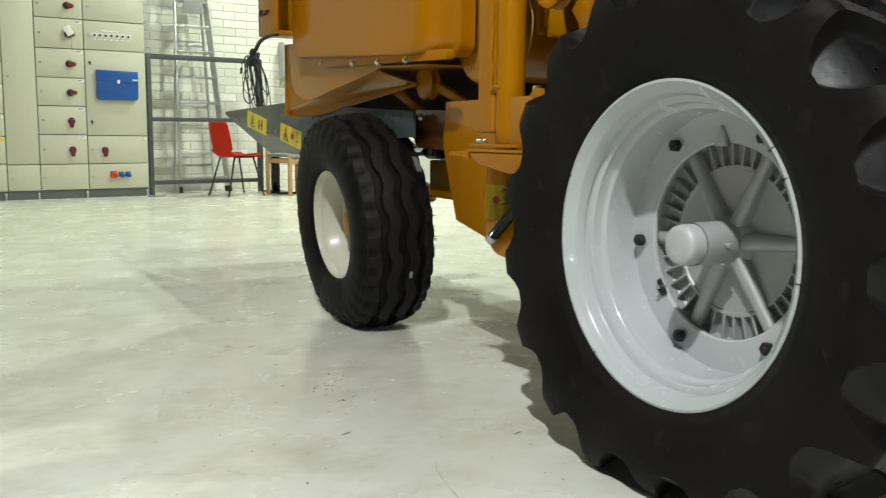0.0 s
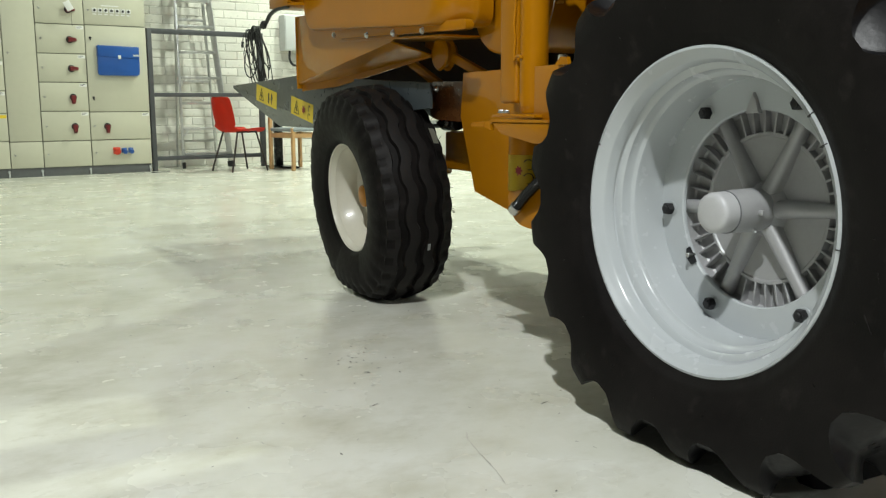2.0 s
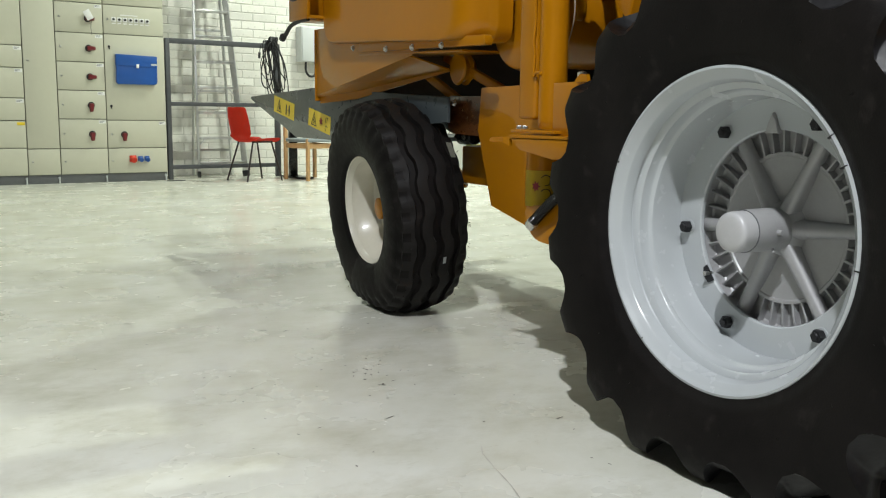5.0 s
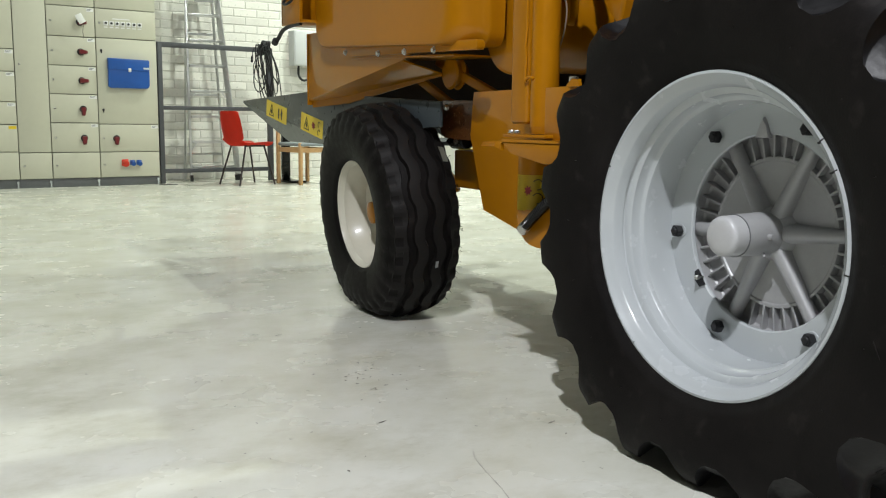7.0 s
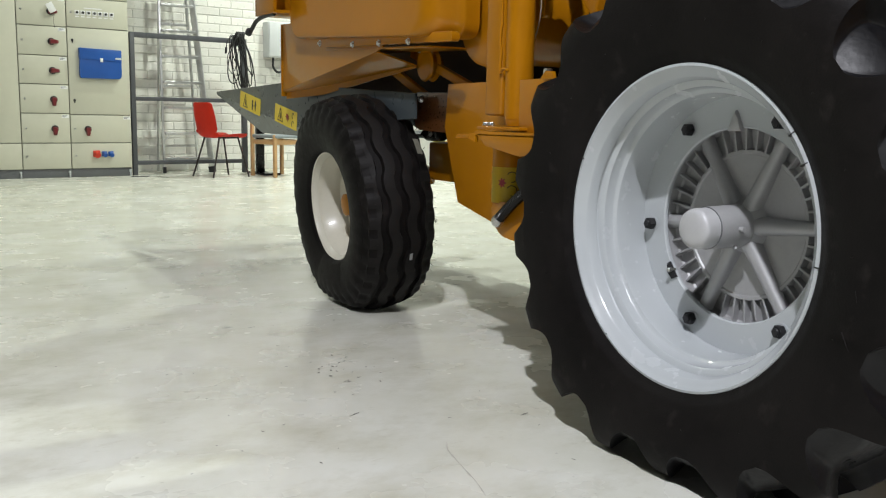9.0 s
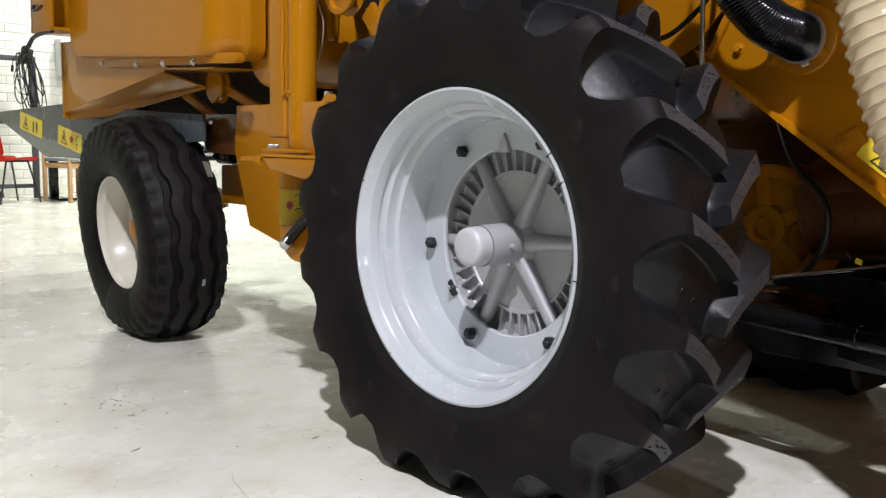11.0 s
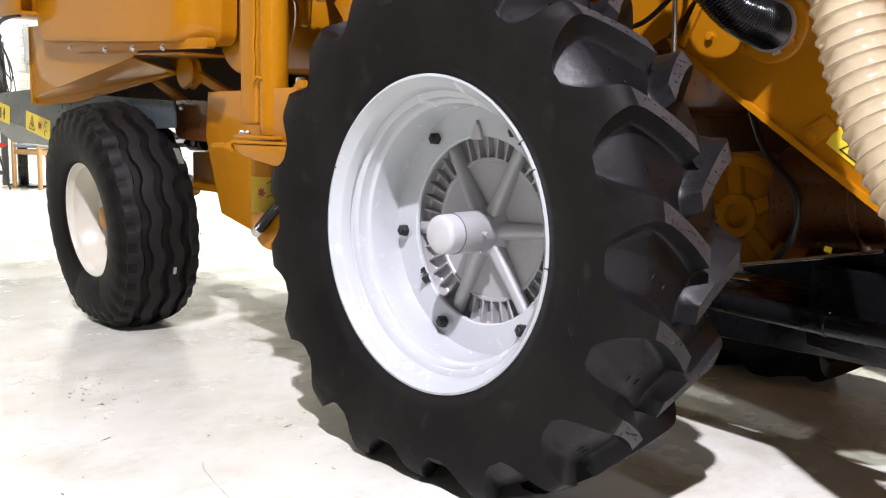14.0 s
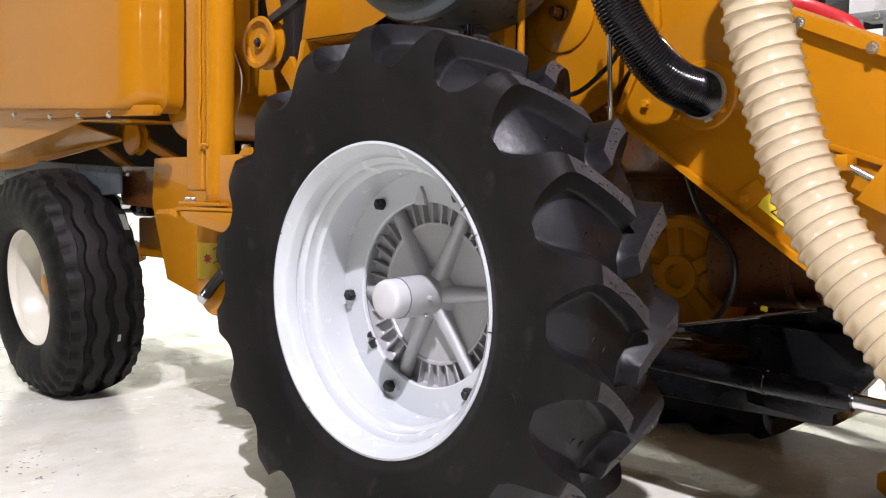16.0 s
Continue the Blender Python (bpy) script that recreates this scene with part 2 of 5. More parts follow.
def frame_of(d):
    d = Vector(d).normalized()
    a = Vector((0, 0, 1)) if abs(d.z) < 0.9 else Vector((1, 0, 0))
    u = d.cross(a).normalized()
    return d, u, u.cross(d).normalized()


def loft(bm, rings, cap=True, closed=False):
    """Joins rings of points, all of one count, into a skin."""
    vs = [[bm.verts.new(p) for p in ring] for ring in rings]
    n = len(vs[0])
    pairs = list(zip(vs, vs[1:])) + ([(vs[-1], vs[0])] if closed else [])
    for a, b in pairs:
        for i in range(n):
            bm.faces.new((a[i], a[(i + 1) % n], b[(i + 1) % n], b[i]))
    if cap and not closed:
        bm.faces.new(vs[0][::-1])
        bm.faces.new(vs[-1])
    return bm


def rod(bm, p, q, r, r2=None, seg=16, bevel=0.0):
    """A round bar from p to q, its ends eased."""
    p, q = Vector(p), Vector(q)
    d, u, w = frame_of(q - p)
    r2 = r if r2 is None else r2
    ring = lambda c, k: [c + k * (math.cos(t) * u + math.sin(t) * w) for t in (2 * math.pi * i / seg for i in range(seg))]
    if bevel:
        return loft(bm, [ring(p, r - bevel), ring(p + d * bevel, r), ring(q - d * bevel, r2), ring(q, r2 - bevel)])
    return loft(bm, [ring(p, r), ring(q, r2)])


def smooth_path(pts, n=10):
    """Points along a Catmull-Rom curve."""
    P = [Vector(p) for p in pts]
    P = [2 * P[0] - P[1], *P, 2 * P[-1] - P[-2]]
    out = []
    for i in range(1, len(P) - 2):
        a, b, c, d = P[i - 1:i + 3]
        for k in range(n):
            t = k / n
            out.append(0.5 * (2 * b + (c - a) * t + (2 * a - 5 * b + 4 * c - d) * t * t + (3 * b - a - 3 * c + d) * t ** 3))
    return out + [P[-2]]


def pipe(bm, pts, r, seg=10, n=8, radius=None, raw=False):
    """A round skin along a curve; radius(i, k) may vary it."""
    path = [Vector(p) for p in pts] if raw else smooth_path(pts, n)
    rings, up = [], None
    for i, c in enumerate(path):
        d = (path[min(i + 1, len(path) - 1)] - path[max(i - 1, 0)]).normalized()
        if up is None:
            up = frame_of(d)[1]
        up = (up - d * up.dot(d)).normalized()
        w = d.cross(up)
        k = radius(i, len(path)) if radius else r
        rings.append([c + k * (math.cos(a) * up + math.sin(a) * w) for a in (2 * math.pi * j / seg for j in range(seg))])
    return loft(bm, rings)


def lathe(bm, profile, centre, seg=64, closed=False, squash=None):
    """Turns (x, r) points round the axis along x through centre."""
    rings = []
    for i in range(seg):
        a = 2 * math.pi * i / seg
        ring = []
        for x, r in profile:
            p = Vector((x, r * math.cos(a), r * math.sin(a)))
            ring.append((squash(p) if squash else p) + Vector(centre))
        rings.append(ring)
    vs = [[bm.verts.new(p) for p in ring] for ring in rings]
    k = len(profile)
    for i in range(seg):
        a, b = vs[i], vs[(i + 1) % seg]
        for j in range(k if closed else k - 1):
            bm.faces.new((a[j], a[(j + 1) % k], b[(j + 1) % k], b[j]))
    return bm


def slab(bm, outline, at, across, up, thick, bevel=0.0):
    """A plate: a 2D outline laid along across and up from at, given thickness along their normal."""
    at, across, up = Vector(at), Vector(across), Vector(up)
    nrm = across.cross(up).normalized()
    front = [bm.verts.new(at + across * a + up * b) for a, b in outline]
    back = [bm.verts.new(at + across * a + up * b + nrm * thick) for a, b in outline]
    n = len(outline)
    faces = [bm.faces.new(front), bm.faces.new(back[::-1])]
    faces += [bm.faces.new((front[i], back[i], back[(i + 1) % n], front[(i + 1) % n])) for i in range(n)]
    if bevel:
        edges = list({e for f in faces[:2] for e in f.edges})
        bmesh.ops.bevel(bm, geom=edges, offset=bevel, segments=2, profile=0.5, affect="EDGES")
    return bm


def plate_x(bm, outline, x, thick, bevel=0.002):
    """A plate that faces -x: outline in (y, z)."""
    return slab(bm, outline, (x, 0, 0), (0, 1, 0), (0, 0, 1), thick, bevel)


def hexbolt(bm, p, d, r=0.010, h=0.008, washer=True):
    p, (d, u, w) = Vector(p), frame_of(d)
    if washer:
        rod(bm, p, p + d * 0.002, r * 1.35, seg=14)
    rings = [[p + d * k + s * (math.cos(a) * u + math.sin(a) * w) for a in (math.pi * i / 3 for i in range(6))] for k, s in ((0.001, r), (h * 0.8, r), (h, r * 0.85))]
    return loft(bm, rings)

# ---- the hall ----
def hall_block(name, lo, hi, material, label):
    bm = B()
    box(bm, lo, hi)
    ob = part(name, bm, material, smooth=0)
    ob.matrix_world = HALL
    return tagged(ob, label, name.split("_")[0], kind="structure")


U0, U1, V0, V1 = -32.0, 10.0, -22.0, 9.5
floor = hall_block("floor", (U0 - 0.3, V0 - 0.3, -0.2), (U1 + 0.3, V1 + 0.3, 0.0), FLOORMAT, "light painted concrete floor, scuffed and stained")
hall_block("ceiling", (U0 - 0.3, V0 - 0.3, CEIL), (U1 + 0.3, V1 + 0.3, CEIL + 0.2), CEILPAINT, "plain grey hall ceiling")
hall_block("wall_south", (U0, V0 - 0.3, 0), (U1, V0, CEIL), PLASTER, "plain grey painted hall wall")
hall_block("wall_west", (U0 - 0.3, V0 - 0.3, 0), (U0, V1 + 0.3, CEIL), PLASTER, "plain grey painted hall wall")
hall_block("wall_east", (U1, V0 - 0.3, 0), (U1 + 0.3, V1 + 0.3, CEIL), PLASTER, "plain grey painted hall wall")
wall_north = hall_block("wall_north", (U0, V1, 0), (U1, V1 + 0.3, CEIL), MORTAR, "white painted brick wall behind the cabinets")


# chips and scratches on the floor paint
SCUFF = mat("dark_floor_scuff", (0.12, 0.11, 0.095), 0.6, vary=0.3, scale=40)
SCUFFPALE = mat("pale_floor_scuff", (0.46, 0.44, 0.39), 0.6, vary=0.3, scale=40)
rnd = random.Random(12)


def scuff(x, y, l, w, turn, material=SCUFF):
    bm = B()
    n = 9
    top = [(l * (i / (n - 1) - 0.5), w * math.sin(math.pi * (i + 0.3) / n) * rnd.uniform(0.3, 1.0)) for i in range(n)]
    low = [(a, -b * rnd.uniform(0.2, 1.0)) for a, b in top]
    slab(bm, top + low[::-1], (0, 0, 0.0003), (1, 0, 0), (0, 1, 0), 0.0004)
    ob = part("floor_scuff", bm, material, floor, smooth=0)
    ob.matrix_parent_inverse = HALL.inverted()
    ob.matrix_basis = pose(x, y, 0.0006, 0, 0, turn)


for x, y, l, w, turn in ((-0.39, 1.71, 0.03, 0.006, 150), (-0.32, 1.67, 0.03, 0.005, 20),
                         (-0.4, 0.67, 0.03, 0.004, 20), (-0.02, 0.47, 0.03, 0.004, 15), (0.75, 2.04, 0.06, 0.004, 10)):
    scuff(x, y, l, w, turn)
for (x0, y0), (x1, y1), w in (((-0.299, 0.394), (-0.326, 0.344), 0.004), ((-0.322, 0.348), (-0.345, 0.256), 0.0022), ((-0.343, 0.262), (-0.362, 0.175), 0.002), ((-0.360, 0.18), (-0.385, 0.10), 0.0016)):
    scuff((x0 + x1) / 2, (y0 + y1) / 2, math.hypot(x1 - x0, y1 - y0), w, math.degrees(math.atan2(y1 - y0, x1 - x0)), SCUFFPALE)
for i in range(26):
    scuff(rnd.gauss(-0.26, 0.05), rnd.gauss(1.05, 0.09), rnd.uniform(0.005, 0.015), rnd.uniform(0.002, 0.006), rnd.uniform(0, 180))
for i in range(70):
    scuff(rnd.uniform(-1.0, 0.30), rnd.uniform(-0.1, 2.6), rnd.uniform(0.004, 0.012), rnd.uniform(0.001, 0.0032), rnd.uniform(0, 180))

# ---- the machine: wheels ----
combine = thing("plot_combine", "orange plot combine harvester with black tyres and white rims", "harvester")
ZC, RIM_R = 0.528, 0.333


MID = 0.136      # the tread's middle, inboard of the rim's outer lip
TYRE, MARKS = [], []


def drive_tyre_mesh():
    """A tractor tyre: staggered curved lugs, flush with the sidewall, and scooped hollows between them."""
    n_lug, tip, bead = 18, 0.577, 0.325
    pitch = 2 * np.pi / n_lug
    # stations from bead to crown: x and r on a lug, x and r in a hollow
    st = [(0.014, 0.322), (0.002, 0.334), (-0.006, 0.348), (-0.0112, 0.354), (-0.0140, 0.361), (-0.0153, 0.365), (-0.0168, 0.370), (-0.0198, 0.380), (-0.0245, 0.395), (-0.0292, 0.418), (-0.0322, 0.442), (-0.0335, 0.460), (-0.0338, 0.474), (-0.0338, 0.483)]
    st = [(x, r, x, r) for x, r in st]
    st += [(-0.0336, 0.489, -0.0285, 0.4885), (-0.0330, 0.496, -0.0225, 0.4945), (-0.0320, 0.504, -0.0155, 0.501), (-0.0305, 0.513, -0.0085, 0.5075), (-0.0282, 0.5225, -0.0010, 0.513), (-0.0252, 0.532, 0.006, 0.518), (-0.0212, 0.5415, 0.013, 0.522),
           (-0.0162, 0.5505, 0.019, 0.5255), (-0.0105, 0.5585, 0.025, 0.5285), (-0.004, 0.565, 0.031, 0.5305), (0.004, 0.5695, 0.037, 0.532), (0.013, 0.572, 0.043, 0.533)]
    end0, end1 = MID + 0.010, MID + 0.026
    xs = [0.022 + (end0 - 0.022) * i / 16 for i in range(17)]
    st += [(x, 0.5732 + 0.0038 * i / 16, 0.049 + (end0 - 0.049) * i / 16, 0.534 + 0.006 * i / 16) for i, x in enumerate(xs)]
    st += [(end0 + (end1 - end0) * f, tip, end0 + (end1 - end0) * f, 0.540) for f in (0.12, 0.28, 0.46, 0.66, 0.85, 1.0)]
    S = np.array(st)
    k = len(S)
    sweep_x = [-0.05, -0.02, 0.0, 0.03, 0.06, 0.10, 0.14, 0.18]
    sweep = [-0.4, -0.3, 0.0, 1.3, 3.0, 5.7, 8.9, 12.2]
    x, r = S[:, 0], S[:, 1]
    on_side = np.interp(r, [0.470, 0.483, 0.489, 0.496, 0.504, 0.522, 0.545, 0.566, 0.572], [0.072, 0.068, 0.059, 0.051, 0.045, 0.0350, 0.0270, 0.0205, 0.0182])
    half = np.where(x < 0.012, on_side, np.interp(x, [0.012, 0.03, 0.07, 0.11, 0.16], [0.0182, 0.0168, 0.0160, 0.0162, 0.0175])) / r
    flank = np.minimum(np.interp(x, [-0.034, -0.028, -0.01, 0.02, 0.06, 0.14], [0.007, 0.011, 0.017, 0.022, 0.024, 0.022]) / r, (pitch / 2 - half) * 0.86)
    # columns of one pitch: lug top, flank, hollow, flank
    cols = [("top", f) for f in np.linspace(-1, 1, 6)] + [("out", f / 8) for f in range(1, 9)] + [("low", f / 9) for f in range(1, 9)] + [("back", f / 8) for f in range(8, 0, -1)]
    ang, msk = [], []
    for kind, f in cols:
        if kind == "top":
            ang.append(half * f)
        elif kind == "out":
            ang.append(half + flank * f)
        elif kind == "low":
            ang.append((half + flank) + (pitch - 2 * (half + flank)) * f)
        else:
            ang.append(pitch - half - flank * f)
        msk.append(np.full(k, 1.0 if kind == "top" else (1 - f) ** 1.7 if kind in ("out", "back") else 0.0))
    n = len(cols)
    A1 = np.concatenate([np.array(ang) + pitch * i for i in range(n_lug)])
    M1 = np.concatenate([np.array(msk)] * n_lug)
    end = np.clip((end1 - x) / (end1 - end0), 0, 1) ** 1.6
    M1 = M1 * end[None, :]
    low = np.where(x > MID, 0.004 * np.clip((x - MID) / 0.006, 0, 1), 0.0)     # the two halves' floors pass under each other
    verts, faces = [], []
    steps = n * n_lug
    for side in (0, 1):
        a = A1 + np.radians(149.6 + 10.0 * side + np.interp(x, sweep_x, sweep))[None, :]
        X = S[None, :, 2] + (S[:, 0] - S[:, 2])[None, :] * M1
        Rr = S[None, :, 3] - low[None, :] + (S[:, 1] - S[:, 3] + low)[None, :] * M1
        # the scoop's floor sags in its middle
        ca, sa = np.cos(a), np.sin(a)
        most = np.where(sa < -1e-3, ZC / np.maximum(1e-3, -sa), 9.0)
        kk = np.where(most < tip, (most - 0.001 - bead) / (tip - bead), 1.0)
        out = np.clip((Rr - bead) / (tip - bead), 0, 1)
        Rf = np.where(Rr > bead, bead + (Rr - bead) * kk, Rr)
        X = MID + (X - MID) * (1 + 0.28 * (1 - kk) * np.sin(np.pi * np.minimum(out, 1)))
        if side:
            X = 2 * MID - X
        co = np.stack([X, Rf * ca, Rf * sa], -1).reshape(-1, 3)
        base = side * steps * k
        i, j = np.meshgrid(np.arange(steps), np.arange(k - 1), indexing="ij")
        i2 = (i + 1) % steps
        q = [base + i * k + j, base + i2 * k + j, base + i2 * k + j + 1, base + i * k + j + 1]
        faces += np.stack(q if side == 0 else q[::-1], -1).reshape(-1, 4).tolist()
        verts += co.tolist()
    me = bpy.data.meshes.new("tyre")
    me.from_pydata(verts, [], faces)
    me.polygons.foreach_set("use_smooth", [True] * len(me.polygons))
    me.materials.append(RUBBER)
    me.materials.append(WORNLITRUBBER)
    me.materials.append(RUBBERTREAD)
    crown = np.tile(((np.arange(steps) % n < 5)[:, None] & (x[:-1] > 0.012)[None, :] & (x[:-1] < end0 - 0.001)[None, :]).reshape(-1), 2)
    tread = np.tile((((np.arange(steps) % n >= 5)[:, None] & (r[:-1] > 0.482)[None, :]) | (x[:-1] > end0 - 0.001)[None, :]).reshape(-1), 2)
    me.polygons.foreach_set("material_index", np.where(crown, 1, np.where(tread, 2, 0)).astype(np.int32))
    me.set_sharp_from_angle(angle=radians(32))
    me.update()
    return me


def drive_tyre(parent):
    if not TYRE:
        TYRE.append(drive_tyre_mesh())
    ob = new("tyre", TYRE[0])
    ob.parent = parent
    ob["label"] = "black rubber tractor tyre with curved lugs"
    sweep_x, sweep = [0.0, 0.03, 0.06, 0.10, 0.14, 0.18], [0.0, 1.3, 3.0, 5.7, 8.9, 12.2]
    rnd = random.Random(17)
    if len(MARKS) < 2:
        pips, cuts = B(), B()
        for side in (0, 1):
            for lug in range(18):
                start = 149.6 + 10 * side + 20 * lug
                for x, w in ((0.040, 0.011), (0.072, 0.010)):      # crescents left by the mould in the hollows
                    deg = start + 11.5 + float(np.interp(x, sweep_x, sweep)) + rnd.uniform(-0.4, 0.4)
                    r = 0.5350 + 0.05 * (x - 0.036)
                    pts = []
                    for j in range(6):
                        t = radians(190 + 22 * j)
                        a, xx = radians(deg + math.degrees(w * math.sin(t) / r)), x + w * 0.8 * math.cos(t)
                        pts.append((2 * MID - xx if side else xx, r * math.cos(a), r * math.sin(a)))
                    if pts[2][2] > -0.45:
                        pipe(pips, pts, 0.0012, 5, 3)
                for j in range(9):      # short cuts across the worn lug faces
                    x = 0.034 + 0.0105 * j + rnd.uniform(-0.002, 0.002)
                    a = radians(start + float(np.interp(x, sweep_x, sweep)) + rnd.uniform(-1.2, 1.2))
                    r = 0.5742 + 0.0035 * (x - 0.022) / 0.12
                    if math.sin(a) > -0.8:
                        m = pose(2 * MID - x if side else x, r * math.cos(a), r * math.sin(a), math.degrees(a)) @ pose(0, 0, 0, 0, rnd.uniform(-60, 60), 0)
                        box(cuts, (-0.0006, -0.001, -rnd.uniform(0.001, 0.0035)), (0.0005, 0.0012, 0.0018), 0.0, m @ pose(0, 0, 0, 0, 90, 0))
        for bm, material in ((pips, RUBBERTREAD), (cuts, INK)):
            src = part("mould_marking", bm, material)
            MARKS.append(src.data)
            bpy.data.objects.remove(src)
    for name, me in (("mould_marking", MARKS[0]), ("lug_wear", MARKS[1])):
        tagged(new(name, me), kind="stuff").parent = ob
    return ob


def sidewall_marks(rim):
    """A few pale scratches on the outer sidewall."""
    for material, name, a, b, w in ((RIBRUBBER, "sidewall_scratch", (-0.411, 0.409), (-0.427, 0.379), 0.0010),
                                    (RIBRUBBER, "sidewall_scratch", (-0.429, 0.482), (-0.434, 0.463), 0.0009), (RIBRUBBER, "sidewall_scratch", (0.30, 0.17), (0.285, 0.16), 0.0008)):
        bm = B()
        rod(bm, (-0.0330, a[0], a[1] - ZC), (-0.0332, b[0], b[1] - ZC), w, w * 0.5, seg=6)
        part(name, bm, material, rim)


def disc_ring(bm, x0, x1, r_out, r_in, seg=96):
    """A flat ring of steel between two radii."""
    prof = [(x0, r_out), (x0, r_in + 0.003), (x0 + 0.003, r_in), (x1, r_in), (x1, r_out)]
    return lathe(bm, prof, (0, 0, 0), seg, closed=True)


def front_wheel(cx, flip):
    m = pose(cx, 0, ZC, 0, 0, 180 if flip else 0)
    bm = B()
    # barrel of the rim with its lip, bead seats and well
    prof = [(0.016, 0.336), (0.006, 0.337), (0.000, 0.333), (-0.001, 0.328), (0.004, 0.323), (0.012, 0.317), (0.018, 0.309), (0.022, 0.3065), (0.042, 0.3015), (0.044, 0.3055), (0.0475, 0.3065), (0.051, 0.3045),
            (0.055, 0.293), (0.058, 0.2895), (0.078, 0.2865), (0.081, 0.2845), (0.085, 0.2775), (0.090, 0.2755), (0.165, 0.274), (0.215, 0.274), (0.225, 0.285), (0.238, 0.303), (0.285, 0.312),
            (0.296, 0.322), (0.30, 0.333), (0.292, 0.336), (0.282, 0.318), (0.236, 0.309), (0.222, 0.291), (0.212, 0.280), (0.09, 0.282), (0.07, 0.29), (0.06, 0.308), (0.022, 0.318)]
    lathe(bm, prof, (0, 0, 0), 128, closed=True)
    rim = part("wheel", bm, WHITE, combine, "white enamelled steel wheel rim", smooth=30)
    rim.matrix_basis = m
    bm = B()
    disc_ring(bm, 0.168, 0.178, 0.276, 0.207)
    part("wheel_disc", bm, WHITE, rim, "white steel ring with six wheel nuts")
    for k in range(6):
        a = radians(55 + 60 * k)
        y, z = 0.243 * math.cos(a), 0.243 * math.sin(a)
        bm = B()
        rod(bm, (0.168, y, z), (0.166, y, z), 0.0172, seg=24, bevel=0.001)
        part("nut_seat", bm, WHITE, rim)
        bm = B()
        hexbolt(bm, (0.164, y, z), (-1, 0, 0), 0.0145, 0.016, washer=False)
        rod(bm, (0.150, y, z), (0.144, y, z), 0.0085, seg=14, bevel=0.0015)
        part("wheel_nut", bm, BOLTBLACK, rim, "blackened wheel nut")
    # the finned hub plate behind the ring
    bm = B()
    lathe(bm, [(0.202, 0.0), (0.202, 0.152), (0.199, 0.155), (0.199, 0.161), (0.203, 0.163), (0.216, 0.164), (0.216, 0.212), (0.212, 0.216), (0.19, 0.218), (0.19, 0.232), (0.26, 0.232), (0.26, 0.0)], (0, 0, 0), 96)
    part("hub_plate", bm, SILVER, rim, "silver painted finned hub plate")
    for k in range(6):
        for j in range(5):
            a = -4 + 60 * k + 12 + 9 * j
            bm = B()
            box(bm, (0.198, 0.160, -0.0028), (0.228, 0.222, 0.0028), 0.0012, pose(0, 0, 0, a, 0, 0), 1)
            part("fin", bm, SILVER, rim)
    for k in range(6):
        a = -4 + 60 * k
        bm = B()
        rings = []
        for r, w, h in ((0.03, 0.024, 0.036), (0.06, 0.020, 0.032), (0.15, 0.0155, 0.025), (0.222, 0.0165, 0.021)):
            rings.append([Vector((0.205 - h * math.sin(t) ** 0.7, r, -w * math.cos(t))) for t in (math.pi * i / 10 for i in range(11))])
        loft(bm, rings)
        bmesh.ops.rotate(bm, verts=bm.verts, cent=(0, 0, 0), matrix=Matrix.Rotation(radians(a), 3, "X"))
        part("spoke", bm, SILVER, rim)
    bm = B()
    slab(bm, [(-0.020, 0.200), (-0.008, 0.228), (0.0, 0.243), (0.006, 0.228), (0.018, 0.200)], (0.158, 0.012, 0), (0, 1, 0), (0, 0, 1), 0.012, 0.003)
    part("cast_lug", bm, SILVER, rim)
    # hub barrel and end cap
    bm = B()
    lathe(bm, [(0.205, 0.060), (0.186, 0.054), (0.176, 0.046), (0.084, 0.0445), (0.080, 0.042), (0.080, 0.0)], (0, 0, 0), 48)
    part("hub", bm, SILVER, rim, "silver hub barrel")
    bm = B()
    lathe(bm, [(0.084, 0.0430), (0.052, 0.0422), (0.046, 0.0408), (0.042, 0.0375), (0.0395, 0.031), (0.038, 0.02), (0.0375, 0.0)], (0, 0, 0), 48)
    part("hub_cap", bm, HUBPAINT, rim, "pale painted rounded hub cap")
    bm = B()
    lathe(bm, [(0.0795, 0.0405), (0.0795, 0.0448), (0.0812, 0.0448), (0.0812, 0.0405)], (0, 0, 0), 48, closed=True)
    part("cap_ring", bm, PLINTH, rim, "thin dark ring where the cap meets the barrel")
    bm = B()
    rod(bm, (0.140, -0.0, -0.0), (0.140, -0.030, -0.044), 0.004, seg=10)
    rod(bm, (0.133, -0.044, 0.0), (0.133, -0.056, 0.0), 0.006, seg=10, bevel=0.001)
    part("grease_nipple", bm, SILVER, rim)
    ca, sa = math.cos(radians(-35.5)), math.sin(radians(-35.5))
    # dark plate laid on the ring, for the darkness of the valve notch
    bm = B()
    slab(bm, [(-0.020, 0.204), (-0.017, 0.222), (0.004, 0.226), (0.020, 0.216), (0.020, 0.204)], (0.1672, 0, 0), (0, -sa, ca), (0, ca, sa), 0.003)
    part("notch_plate", bm, BOLTBLACK, rim, "dark plate standing in for the valve notch")
    bm = B()
    rod(bm, (0.172, 0.208 * ca, 0.208 * sa), (0.150, 0.206 * ca, 0.206 * sa), 0.004, seg=10)
    rod(bm, (0.158, 0.207 * ca, 0.207 * sa), (0.148, 0.206 * ca, 0.206 * sa), 0.0055, seg=10, bevel=0.001)
    part("valve_stem", bm, ZINC, rim)
    for a, r, n, l in ((142, 0.327, 0.0012, 0.007), (152.6, 0.325, 0.0012, 0.008), (184.6, 0.331, 0.0012, 0.005), (-52.6, 0.328, 0.0012, 0.002), (23, 0.331, 0.002, 0.004)):
        bm = B()
